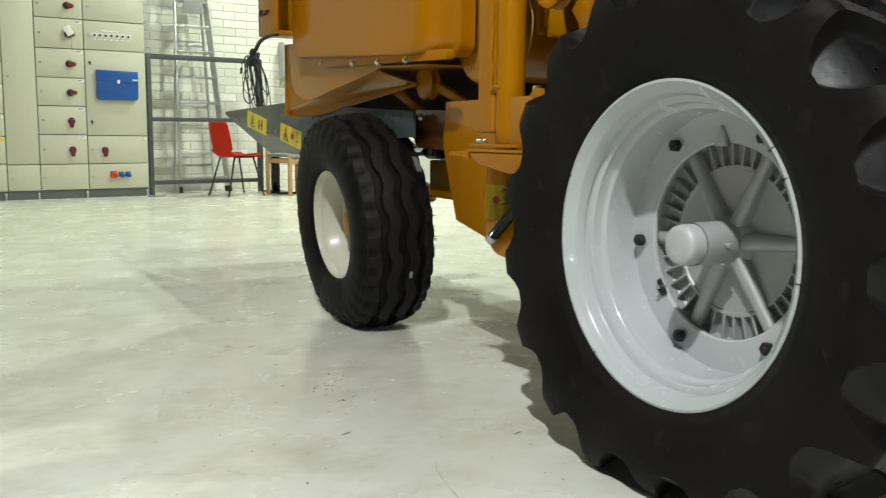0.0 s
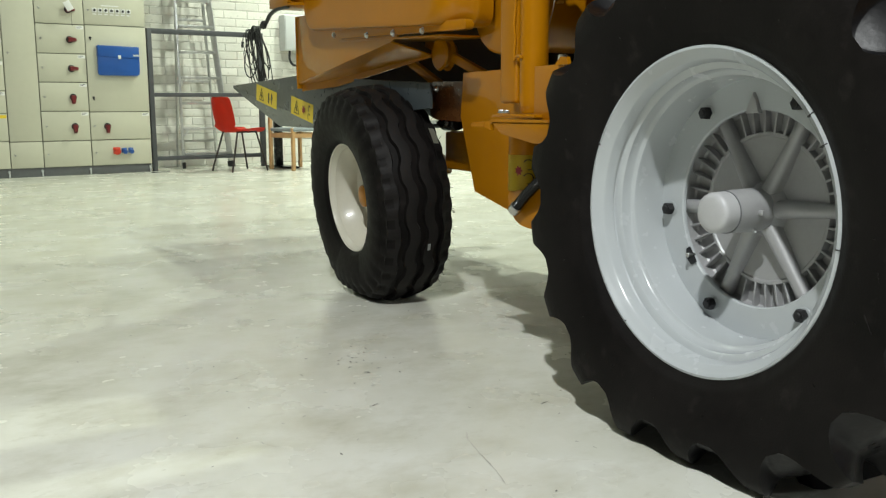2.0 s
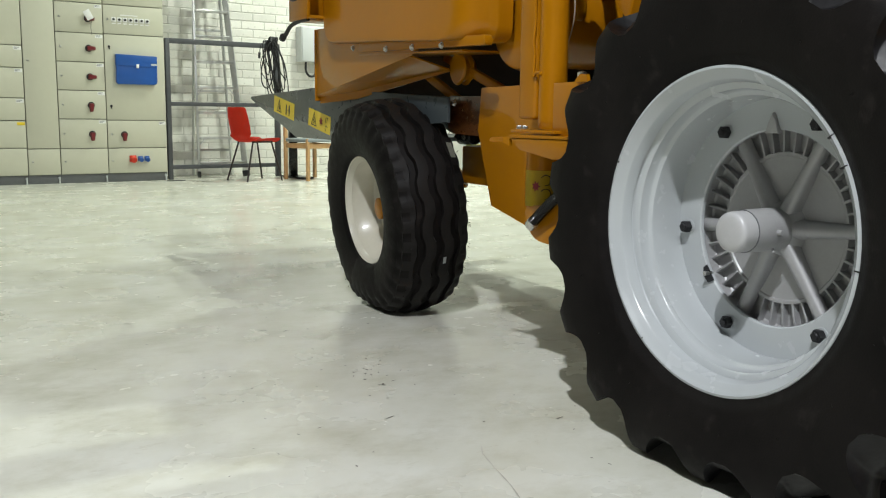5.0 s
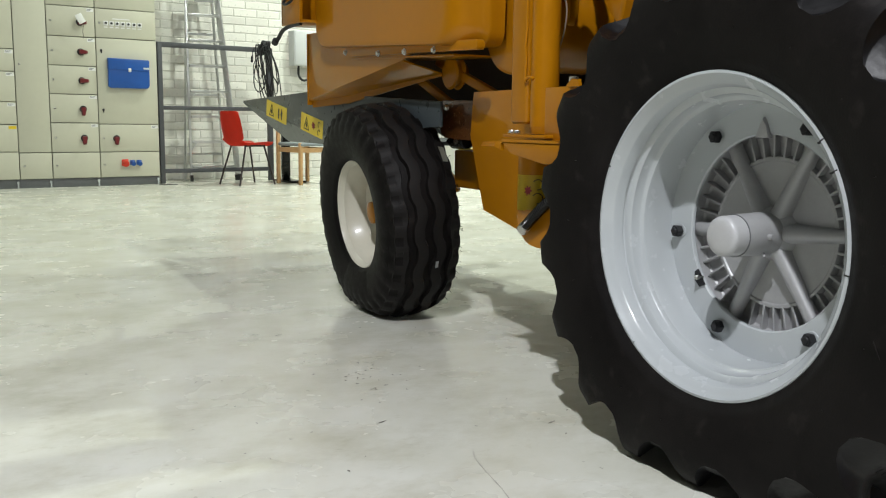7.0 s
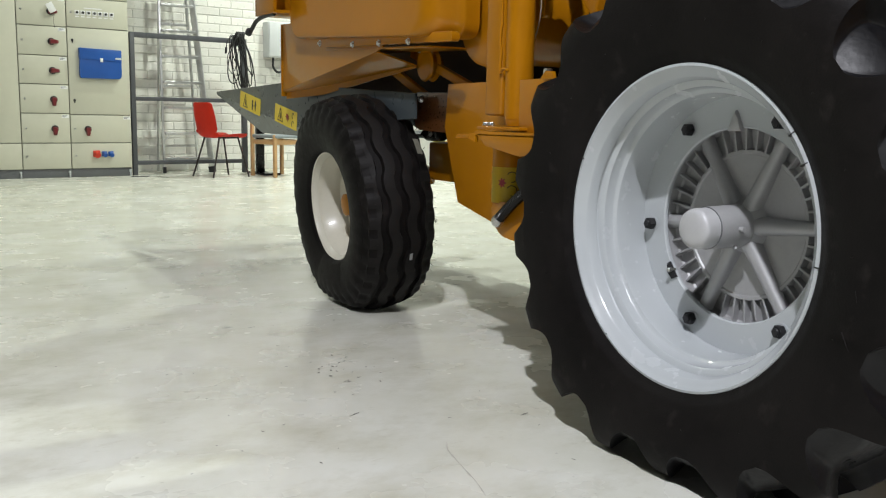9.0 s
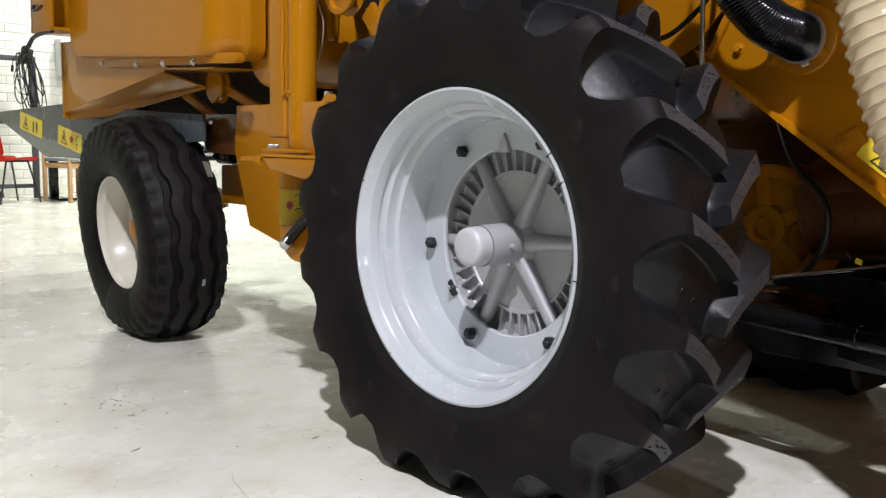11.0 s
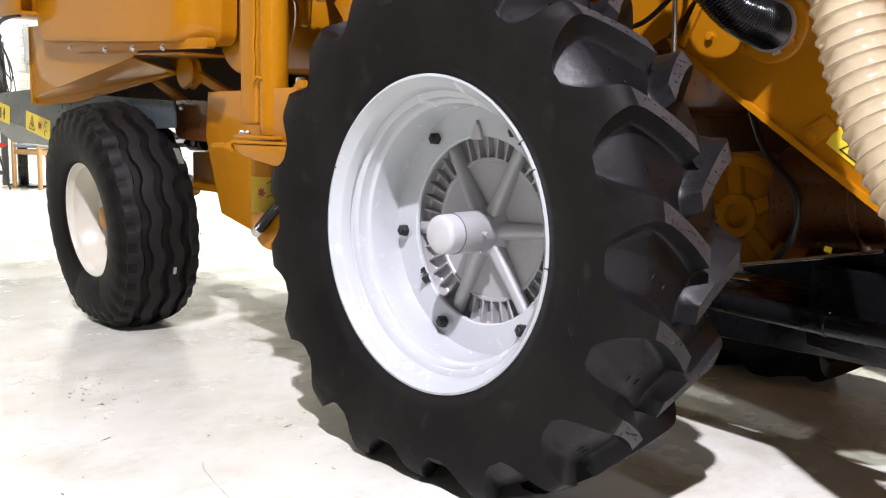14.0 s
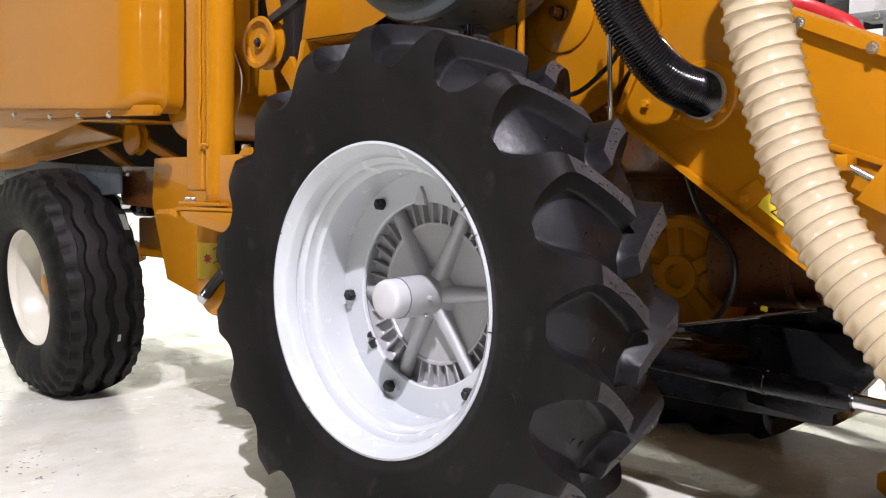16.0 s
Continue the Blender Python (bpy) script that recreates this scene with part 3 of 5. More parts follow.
        box(bm, (-0.0012, r - l, -n), (0.006, r + l, n), 0.0, pose(0, 0, 0, a, 0, 0))
        part("paint_scratch", bm, INK, rim, "dark paint scratch")
    drive_tyre(rim)
    return rim


sidewall_marks(front_wheel(0.0, False))
front_wheel(1.62, True)


def rear_wheel():
    cx, cy, cz = 0.085, 1.905, 0.385
    R = 0.4225
    m = pose(cx, cy, cz, 0, -4.9, -3.2)     # steered a little and cambered, its foot tucked in
    # rim
    bm = B()
    prof = [(0.012, 0.214), (0.003, 0.214), (-0.001, 0.210), (0.001, 0.205), (0.012, 0.201), (0.022, 0.192), (0.055, 0.188), (0.07, 0.178), (0.11, 0.176), (0.125, 0.165), (0.13, 0.05),
            (0.14, 0.05), (0.14, 0.17), (0.2, 0.18), (0.236, 0.205), (0.236, 0.214), (0.19, 0.19), (0.06, 0.192), (0.02, 0.197)]
    lathe(bm, prof, (0, 0, 0), 80, closed=True)
    rim = part("wheel", bm, CREAM, combine, "cream enamelled rear wheel rim", smooth=32)
    rim.matrix_basis = m
    bm = B()
    lathe(bm, [(0.135, 0.075), (0.105, 0.072), (0.10, 0.062), (0.09, 0.045), (0.06, 0.042), (0.055, 0.03), (0.055, 0.0)], (0, 0, 0), 40)
    part("hub", bm, ORANGE, rim, "orange painted wheel hub")
    for k in range(6):
        a = radians(60 * k + 20)
        bm = B()
        hexbolt(bm, (0.129, 0.1 * math.cos(a), 0.1 * math.sin(a)), (-1, 0, 0), 0.012, 0.014)
        part("wheel_nut", bm, ZINC, rim)
    # tyre: sidewall, shoulder and four zigzag ribs cut by grooves
    bm = B()
    mid = 0.118
    side = [(0.012, 0.202), (-0.004, 0.214), (-0.013, 0.224), (-0.015, 0.230), (-0.022, 0.250), (-0.029, 0.285), (-0.031, 0.315), (-0.028, 0.345), (-0.023, 0.362), (-0.021, 0.364), (-0.017, 0.378), (-0.012, 0.388)]
    seg = 238
    # tread stations across the tyre: place, drop and share of the wave
    cross = [(-0.128, 0.0, 0.0), (-0.100, 0.0, 0.0), (-0.086, 0.0, 0.6), (-0.081, 0.013, 1.0), (-0.060, 0.013, 1.0), (-0.055, 0.0, 1.0), (-0.035, -0.001, 1.0), (-0.016, 0.0, 1.0), (-0.011, 0.013, 1.0)]
    cross += [(-x, d, w) for x, d, w in cross[::-1]]
    tip = R

    def sq(p):
        r = math.hypot(p.y, p.z)
        if p.z < 0 and r > 0.21:
            most = (cz + p.x * 0.085) / max(1e-6, -p.z / r)
            if most < tip:
                k = (most - 0.001 - 0.21) / (tip - 0.21)
                s = (0.21 + (r - 0.21) * k) / r
                return Vector((mid + (p.x - mid) * (1 + 0.35 * (1 - k)), p.y * s, p.z * s))
        return p
    rings = []
    for i in range(seg):
        a = 2 * math.pi * i / seg
        zig = 0.0075 * max(-1.0, min(1.0, 1.5 * math.sin(17 * a)))
        block = 0.5 + 0.5 * max(-1.0, min(1.0, 2.2 * math.sin(34 * a) + 0.5))      # rounded shoulder blocks
        ring = []
        pts = [(x + ((0.004 if r > 0.36 else 0.002) * (1 - block) if r > 0.34 else 0.0), r - (0.006 * (1 - block) if r > 0.37 else 0)) for x, r in side]
        for x, d, w in cross:
            r = R - 0.022 * (abs(x) / 0.127) ** 2.2 - d
            if abs(x) > 0.09:
                r -= 0.008 * (1 - block) * min(1.0, (abs(x) - 0.09) / 0.02 + 0.3)
            pts.append((mid + x + zig * w, r))
        pts += [(2 * mid - x - ((0.004 if r > 0.36 else 0.002) * (1 - block) if r > 0.34 else 0.0), r - (0.006 * (1 - block) if r > 0.37 else 0)) for x, r in side[::-1]]
        for x, r in pts:
            ring.append(sq(Vector((x, r * math.cos(a), r * math.sin(a)))))
        rings.append(ring)
    vs = [[bm.verts.new(p) for p in ring] for ring in rings]
    k = len(vs[0])
    for i in range(seg):
        a, b = vs[i], vs[(i + 1) % seg]
        for j in range(k - 1):
            bm.faces.new((a[j], a[j + 1], b[j + 1], b[j]))
    rnd = random.Random(5)
    for i in range(150):     # moulding whiskers along the shoulders and tread
        a = 2 * math.pi * rnd.random()
        x = rnd.choice((-0.126, -0.1, 0.1, 0.126, 0.1265))
        p = sq(Vector((mid + x, (R - 0.022) * math.cos(a), (R - 0.022) * math.sin(a))))
        q = p * 1.0
        q.y, q.z = q.y * 1.035, q.z * 1.035
        if q.z > -0.37:
            rod(bm, p, q + Vector((0.004 * (1 if x > 0 else -1), 0, 0)), 0.0008, seg=4)
    tyre = part("tyre", bm, RUBBER, rim, "black rubber implement tyre with zigzag ribs", smooth=28)
    tyre.data.materials.append(RIBRUBBER)
    for p in tyre.data.polygons:      # the ribs and shoulder blocks are dusty on top
        c = p.center
        if math.hypot(c.y, c.z) > R - 0.004 - 0.022 * (abs(c.x - mid) / 0.127) ** 2.2 and len(p.vertices) == 4 and abs(c.x - mid) < 0.125:
            p.material_index = 1
    # paper label and a worn chalk mark stuck on the tread
    for ang, w, name, label in ((34.0, 0.055, "tyre_label", "torn grey paper label"), (-22.0, 0.03, "chalk_mark", "worn pale sticker patch")):
        bm = B()
        a0 = 180 - ang
        rows = []
        for j in range(5):
            a = radians(a0 + (j - 2) * (2.2 if name == "tyre_label" else 0.9))
            rows.append([Vector((mid + dx, (R + 0.0035 - 0.020 * (abs(dx) / 0.12) ** 2.2) * math.cos(a), (R + 0.0035 - 0.020 * (abs(dx) / 0.12) ** 2.2) * math.sin(a))) for dx in ((0.094, 0.118) if name == "tyre_label" else (0.020, 0.032))])
        v = [[bm.verts.new(p) for p in row] for row in rows]
        for a, b in zip(v, v[1:]):
            bm.faces.new((a[0], a[1], b[1], b[0]))
        bmesh.ops.solidify(bm, geom=bm.faces[:], thickness=-0.0015)
        part(name, bm, GASKET if name == "tyre_label" else BOXGREY, rim, label)
    return rim


rear_wheel()

# ---- the machine: body ----
def rounded(outline, r, n=5):
    """A 2D outline with its corners rounded."""
    out, k = [], len(outline)
    for i, p in enumerate(outline):
        a, b, c = Vector(outline[i - 1]), Vector(p), Vector(outline[(i + 1) % k])
        d, e = (a - b).normalized(), (c - b).normalized()
        s = min(r, (a - b).length * 0.45, (c - b).length * 0.45)
        for j in range(n + 1):
            t = j / n
            out.append((b + d * s * (1 - t) ** 2 + e * s * t ** 2)[:])
    return out


def bolts(parent, places, d=(-1, 0, 0), r=0.010, h=0.009, material=None, name="bolt"):
    for p in places:
        bm = B()
        hexbolt(bm, p, d, r, h)
        part(name, bm, material or ZINC, parent)


def sticker(parent, at, across, up, w, h, pictures, name="warning_sticker"):
    """A yellow warning film with a black triangle and plain marks; at is its lower left corner."""
    at, across, up = Vector(at), Vector(across).normalized(), Vector(up).normalized()
    nrm = across.cross(up).normalized()
    bm = B()
    slab(bm, rounded([(0, 0), (w, 0), (w, h), (0, h)], 0.004, 3), at, across, up, -0.0008)
    ob = part(name, bm, YELLOW, parent, "yellow warning sticker with black marks", smooth=0)
    lift = at + nrm * 0.0004

    def mark(outlines, material, nm="printed_mark"):
        b = B()
        for o in outlines:
            slab(b, o, lift, across, up, 0.0008)
        part(nm, b, material, ob, smooth=0)

    def tri(cx, cy, s, t=0.085):
        a = [(cx - s, cy - s * 0.8), (cx + s, cy - s * 0.8), (cx, cy + s)]
        g = (cx, cy - s * 0.2)
        i = [(g[0] + (x - g[0]) * (1 - 2.3 * t), g[1] + (y - g[1]) * (1 - 2.3 * t)) for x, y in a]
        return [[a[k], a[(k + 1) % 3], i[(k + 1) % 3], i[k]] for k in range(3)]

    for kind, cx, cy, s in pictures:
        if kind == "triangle":
            mark(tri(cx, cy, s), INK)
            mark([[(cx - 0.1 * s, cy - 0.5 * s), (cx + 0.16 * s, cy - 0.5 * s), (cx + 0.1 * s, cy + 0.35 * s), (cx - 0.05 * s, cy + 0.3 * s)], [(cx - 0.35 * s, cy - 0.1 * s), (cx + 0.3 * s, cy - 0.35 * s), (cx + 0.34 * s, cy - 0.22 * s), (cx - 0.3 * s, cy + 0.02 * s)]], INK)
        elif kind == "bars":
            mark([[(cx - s, cy - s), (cx - 0.45 * s, cy - s), (cx - 0.45 * s, cy + 0.8 * s), (cx - s, cy + 0.8 * s)], [(cx - 0.12 * s, cy - 0.2 * s), (cx + 0.36 * s, cy - 0.2 * s), (cx + 0.36 * s, cy - 0.08 * s), (cx - 0.12 * s, cy - 0.08 * s)], [(cx + 0.72 * s, cy - s), (cx + 1.0 * s, cy - s), (cx + 1.25 * s, cy + 0.2 * s), (cx + 1.0 * s, cy + 0.95 * s), (cx + 0.72 * s, cy + 0.95 * s), (cx + 0.5 * s, cy + 0.2 * s)]], INK)
        elif kind == "blot":
            n = 14
            mark([[(cx + s * (1 if i % 2 else 0.55) * math.cos(2 * math.pi * i / n), cy + 0.8 * s * (1 if i % 2 else 0.55) * math.sin(2 * math.pi * i / n)) for i in range(n)]], REDINK)
        elif kind == "turn":
            for sg in (1, -1):
                arc = [radians(-70 + 25 * i) for i in range(10)]
                o = [(cx - s * math.cos(a) * 0.5 + s * 0.3, cy + sg * s * 0.62 + s * 0.5 * math.sin(a)) for a in arc]
                i_ = [(cx - 0.76 * s * math.cos(a) * 0.5 + s * 0.3, cy + sg * s * 0.62 + 0.76 * s * 0.5 * math.sin(a)) for a in arc]
                mark([[o[k], o[k + 1], i_[k + 1], i_[k]] for k in range(9)], INK)
    return ob


# grain tank: a deep pressed box with wide rounded edges
bm = B()
tank = [(1.155, 0.985), (2.40, 1.045), (2.40, 1.95), (1.14, 1.95)]
rings = []
for x, inset, r in ((0.262, 0.0, 0.06), (0.215, 0.0, 0.06), (0.207, 0.001, 0.06), (0.203, 0.004, 0.06), (0.200, 0.011, 0.062), (0.182, 0.022, 0.066), (0.158, 0.036, 0.070), (0.140, 0.048, 0.075),
                    (0.127, 0.061, 0.080), (0.116, 0.077, 0.085), (0.109, 0.095, 0.090), (0.1058, 0.112, 0.095), (0.105, 0.13, 0.10), (0.105, 0.30, 0.12)):
    cy, cz = 1.74, 1.50
    shr = [(y + (inset if y < cy else -inset * 0.3), z + (inset * 0.10 if z < cz else -inset)) for y, z in tank]
    rings.append([Vector((x, y, z)) for y, z in rounded(shr, r, 8)])
loft(bm, rings)
part("grain_tank", bm, ORANGE, combine, "glossy orange pressed grain tank", smooth=50)

bm = B()
plate_x(bm, rounded([(1.112, 0.972), (2.085, 0.999), (2.06, 1.037), (1.114, 1.003)], 0.010, 4), 0.134, 0.03, 0.006)
plate_x(bm, [(1.28, 0.962), (2.1, 0.988), (2.1, 0.994), (1.28, 0.968)], 0.15, 0.2, 0.001)
strip = part("flange_strip", bm, ORANGE, combine)
bm = B()
plate_x(bm, rounded([(1.0, 1.045), (1.52, 1.05), (1.52, 1.95), (1.0, 1.95)], 0.04, 6), 0.40, 0.03, 0.004)
part("tank_end_sheet", bm, ORANGE, combine, "orange sheet beside the grain tank")
bolts(strip, [(0.134, 1.386, 0.985), (0.134, 1.60, 0.991), (0.134, 1.815, 0.997), (0.134, 2.118, 1.017)], r=0.009)

# folded side panel under the tank, its lower edge turned inwards
bm = B()
plate_x(bm, [(2.583, 1.125), (2.583, 0.8335), (1.667, 0.964), (1.60, 0.985), (2.2, 1.06), (2.38, 1.12)], 0.155, 0.008)
panel = part("side_panel", bm, ORANGE, combine, "folded orange sheet panel")
bm = B()
edge = ((2.584, 0.8335, 0.173, 0.828, 0.801), (2.29, 0.8753, 0.220, 0.851, 0.818), (1.79, 0.946, 0.300, 0.909, 0.897), (1.667, 0.964, 0.320, 0.922, 0.915))
loft(bm, [[(0.1555, y, za), (xi, y, zi), (xi, y, zi + 0.005), (0.1555, y, za + 0.006)] for y, za, xi, zi, zf in edge])
part("panel_skirt", bm, ORANGE, panel, "underside of the panel, turned inwards", smooth=0)
bm = B()
loft(bm, [[(xi + 0.001, y, zi + 0.004), (xi + 0.001, y, zf), (xi + 0.006, y, zf), (xi + 0.006, y, zi + 0.004)] for y, za, xi, zi, zf in edge])
part("skirt_flange", bm, ORANGE, panel, "narrow flange along the skirt")
bm = B()
box(bm, (0.152, 2.585, 0.812), (0.60, 2.597, 1.125), 0.002)
part("panel_edge", bm, ORANGE, panel)

# upper rear hatch with its latch
bm = B()
box(bm, (0.03, 2.36, 1.155), (0.045, 2.58, 1.9), 0.003)
box(bm, (0.03, 2.56, 1.155), (0.35, 2.58, 1.9), 0.003)
box(bm, (0.03, 2.36, 1.150), (0.35, 2.58, 1.163), 0.003)
hatch = part("rear_hatch", bm, ORANGE, combine, "orange rear hatch frame")
bm = B()
pipe(bm, [(0.025, 2.52, 1.255), (0.012, 2.50, 1.235), (0.012, 2.45, 1.232), (0.02, 2.42, 1.245)], 0.006, 8)
part("latch", bm, BOLTBLACK, hatch)
bm = B()
pipe(bm, [(0.05, 2.40, 1.15), (0.04, 2.50, 1.145), (0.035, 2.58, 1.13), (0.035, 2.64, 1.10), (0.03, 2.66, 1.092)], 0.009, 10)
rod(bm, (0.03, 2.652, 1.097), (0.03, 2.675, 1.082), 0.015, seg=12, bevel=0.003)
part("cable_tail", bm, CABLE, combine, "black cable with a plug")

# upright post: flat channel and tube welded side by side
bm = B()
box(bm, (0.062, 0.735, 0.748), (0.135, 0.815, 1.9), 0.010, seg=3)
post = part("post", bm, ORANGE, combine, "upright orange post of a welded channel and tube")
bm = B()
rod(bm, (0.098, 0.702, 0.74), (0.098, 0.702, 1.9), 0.038, seg=40)
rod(bm, (0.098, 0.702, 0.722), (0.098, 0.702, 0.745), 0.034, 0.038, seg=40)
part("tube", bm, ORANGE, post)
rnd = random.Random(3)
bm = B()
pipe(bm, [(0.058 + rnd.uniform(-0.002, 0.002), 0.736 + rnd.uniform(-0.0015, 0.0015), 0.86 + 0.03 * i) for i in range(32)], 0.004, 6, 3)
pipe(bm, [(0.058, 0.735, 0.865), (0.0585, 0.725, 0.872), (0.0585, 0.71, 0.872), (0.059, 0.70, 0.866)], 0.004, 6)
part("weld_seam", bm, ORANGE, post)
bm = B()
box(bm, (0.03, 0.60, 0.712), (0.16, 0.80, 0.720), 0.001)
part("foot_plate", bm, ORANGE, post)
bolts(post, [(0.056, 0.795, 0.722), (0.056, 0.768, 0.722)], d=(0, 0, 1), r=0.008, h=0.009)

# bracket in front of the post, with a bent tip
bm = B()
plate_x(bm, [(0.79, 0.700), (0.47, 0.702), (0.50, 0.655), (0.585, 0.646), (0.74, 0.668)], 0.018, 0.008)
slab(bm, [(0, 0), (0.32, 0.002), (0.32, 0.012), (0, 0.012)], (0.018, 0.79, 0.695), (0, -1, 0), (0, 0, 1), -0.13)
bracket = part("bracket", bm, ORANGE, combine)
bm = B()
loft(bm, [[(0.018, 0.79, 0.701), (0.018, 0.79, 0.676), (0.028, 0.79, 0.676), (0.028, 0.79, 0.701)], [(0.015, 0.815, 0.699), (0.015, 0.82, 0.685), (0.025, 0.82, 0.685), (0.025, 0.815, 0.699)], [(-0.012, 0.835, 0.697), (-0.012, 0.845, 0.686), (-0.004, 0.845, 0.686), (-0.004, 0.835, 0.697)]])
part("bent_tip", bm, ORANGE, bracket)
bm = B()
plate_x(bm, [(0.64, 0.705), (0.64, 0.842), (0.40, 0.848), (0.40, 0.70)], 0.055, 0.01)
slab(bm, [(0, 0), (0.05, 0), (0.045, 0.018), (0.02, 0.02), (0, 0.004)], (0.05, 0.53, 0.842), (0, -1, 0), (0, 0, 1), 0.01)
gus = part("gusset_plate", bm, ORANGE, combine)
bm = B()
box(bm, (0.045, 0.505, 0.842), (0.06, 0.53, 0.868), 0.004)
part("bare_metal_tip", bm, ZINC, gus, "bare bright metal tip")

# axle carrier plate with the steering cylinder below it
bm = B()
plate_x(bm, [(1.368, 0.850), (1.386, 0.704), (1.321, 0.533), (1.293, 0.454), (1.064, 0.405), (0.70, 0.42), (0.70, 0.86)], 0.28, 0.012)
carrier = part("axle_carrier", bm, ORANGE, combine, "bent orange axle carrier plate")
bm = B()
loft(bm, [[(0.28, 1.293, 0.454), (0.28, 1.064, 0.405), (0.29, 1.064, 0.405), (0.29, 1.293, 0.454)], [(0.40, 1.25, 0.43), (0.40, 1.04, 0.39), (0.41, 1.04, 0.39), (0.41, 1.25, 0.43)]])
part("lower_lip", bm, ORANGE, carrier)
bm = B()
rod(bm, (0.165, 0.832, 0.50), (0.165, 0.832, 0.70), 0.048, seg=36)
cyl = part("steering_cylinder", bm, ORANGE, combine, "orange steering cylinder with a yellow sticker")
bm = B()
rings = []
for z in (0.502, 0.604):
    rings.append([(0.165 - 0.0492 * math.cos(a), 0.832 + 0.0492 * math.sin(a), z) for a in (radians(-150 + 10 * i) for i in range(20))])
vs = [[bm.verts.new(p) for p in ring] for ring in rings]
for i in range(19):
    bm.faces.new((vs[0][i], vs[0][i + 1], vs[1][i + 1], vs[1][i]))
bmesh.ops.solidify(bm, geom=bm.faces[:], thickness=0.0008)
wrap = part("warning_sticker", bm, YELLOW, cyl, "yellow sticker wrapped round the cylinder")


def on_cyl(bm, outline, lift=0.0505):
    """A flat outline (arc length, height) laid on the round of the cylinder."""
    f = [bm.verts.new((0.165 - lift * math.cos(s / 0.0492), 0.832 + lift * math.sin(s / 0.0492), z)) for s, z in outline]
    bm.faces.new(f)


bm = B()
n = 14
on_cyl(bm, [(-0.028 + (0.013 if i % 2 else 0.007) * math.cos(2 * math.pi * i / n), 0.560 + (0.016 if i % 2 else 0.009) * math.sin(2 * math.pi * i / n)) for i in range(n)])
part("printed_mark", bm, REDINK, wrap, smooth=0)
for zc_, sg in ((0.577, 1), (0.538, -1)):
    bm = B()
    arc = [radians(-100 + 25 * i) for i in range(11)]
    o = [(-0.056 - 0.016 * math.cos(a), zc_ + 0.016 * math.sin(a)) for a in arc]
    q = [(-0.056 - 0.0135 * math.cos(a), zc_ + 0.0135 * math.sin(a)) for a in arc]
    for k in range(10):
        on_cyl(bm, [o[k], o[k + 1], q[k + 1], q[k]])
    part("printed_mark", bm, INK, wrap, smooth=0)
bm = B()
plate_x(bm, rounded([(0.86, 0.50), (0.84, 0.44), (0.80, 0.408), (0.72, 0.40), (0.66, 0.44), (0.66, 0.52)], 0.03, 4), 0.12, 0.02, 0.004)
part("mounting_lug", bm, ORANGE, cyl)
bm = B()
path = smooth_path([(0.10, 0.792, 0.452), (0.098, 0.745, 0.488), (0.092, 0.68, 0.530), (0.085, 0.60, 0.575)], 28)
pipe(bm, path, 0.014, 14, raw=True, radius=lambda i, k: 0.0155 if i % 3 else 0.012)
part("corrugated_hose", bm, HOSEBLACK, cyl, "black corrugated hose")
bm = B()
rod(bm, (0.101, 0.798, 0.448), (0.099, 0.776, 0.465), 0.017, seg=16, bevel=0.002)
part("hose_clip", bm, ZINC, cyl)

# braces, pulley and hanging plates under the tank
for a, b in (((0.33, 2.04, 0.985), (0.36, 1.66, 0.812)), ((0.36, 1.76, 0.975), (0.38, 1.36, 0.835)), ((0.5, 2.0, 0.97), (0.52, 1.7, 0.83))):
    bm = B()
    d = Vector(b) - Vector(a)
    m = Matrix.Translation(a) @ d.to_track_quat("Y", "Z").to_matrix().to_4x4()
    box(bm, (-0.012, 0, -0.016), (0.012, d.length, 0.016), 0.003, m)
    part("brace", bm, ORANGE, combine)
bm = B()
lathe(bm, [(0.0, 0.0), (0.0, 0.052), (0.006, 0.060), (0.014, 0.047), (0.03, 0.047), (0.038, 0.060), (0.044, 0.052), (0.06, 0.04), (0.06, 0.0)], (0.33, 1.625, 0.925), 36)
part("idler_pulley", bm, ORANGE, combine)
# the plate's shade is in its brown colour
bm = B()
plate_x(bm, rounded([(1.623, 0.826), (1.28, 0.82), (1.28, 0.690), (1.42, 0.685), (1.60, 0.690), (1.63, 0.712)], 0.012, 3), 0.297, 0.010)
hang = part("hanger_plate", bm, SHADEBROWN, combine, "hanger plate darkened to brown for its shade")
bolts(hang, [(0.297, 1.58, 0.80)], r=0.010, h=0.010)
bm = B()
box(bm, (0.40, 1.36, 0.50), (0.9, 1.70, 0.642), 0.008)
part("rear_axle_beam", bm, ORANGE, combine, "orange rear axle beam")
bm = B()
rod(bm, (0.40, 1.70, 0.675), (0.40, 1.60, 0.678), 0.030, seg=20, bevel=0.004)
rod(bm, (0.40, 1.74, 0.672), (0.40, 1.70, 0.674), 0.012, seg=14)
con = part("hydraulic_union", bm, BLACK, combine, "black hydraulic union on the axle")
bm = B()
hexbolt(bm, (0.370, 1.635, 0.676), (-1, 0, 0), 0.009, 0.008)
part("union_nut", bm, ZINC, con)
bm = B()
rod(bm, (0.22, 1.905, 0.385), (0.42, 1.72, 0.52), 0.04, seg=20)
part("stub_axle", bm, ORANGE, combine)
bm = B()
lathe(bm, [(0.0, 0.0), (0.0, 0.146), (0.006, 0.157), (0.02, 0.161), (0.03, 0.161), (0.035, 0.150), (0.3, 0.150), (0.3, 0.0)], (0.29, 1.165, 1.062), 56)
part("fan_housing", bm, ORANGE, combine, "round orange fan housing")
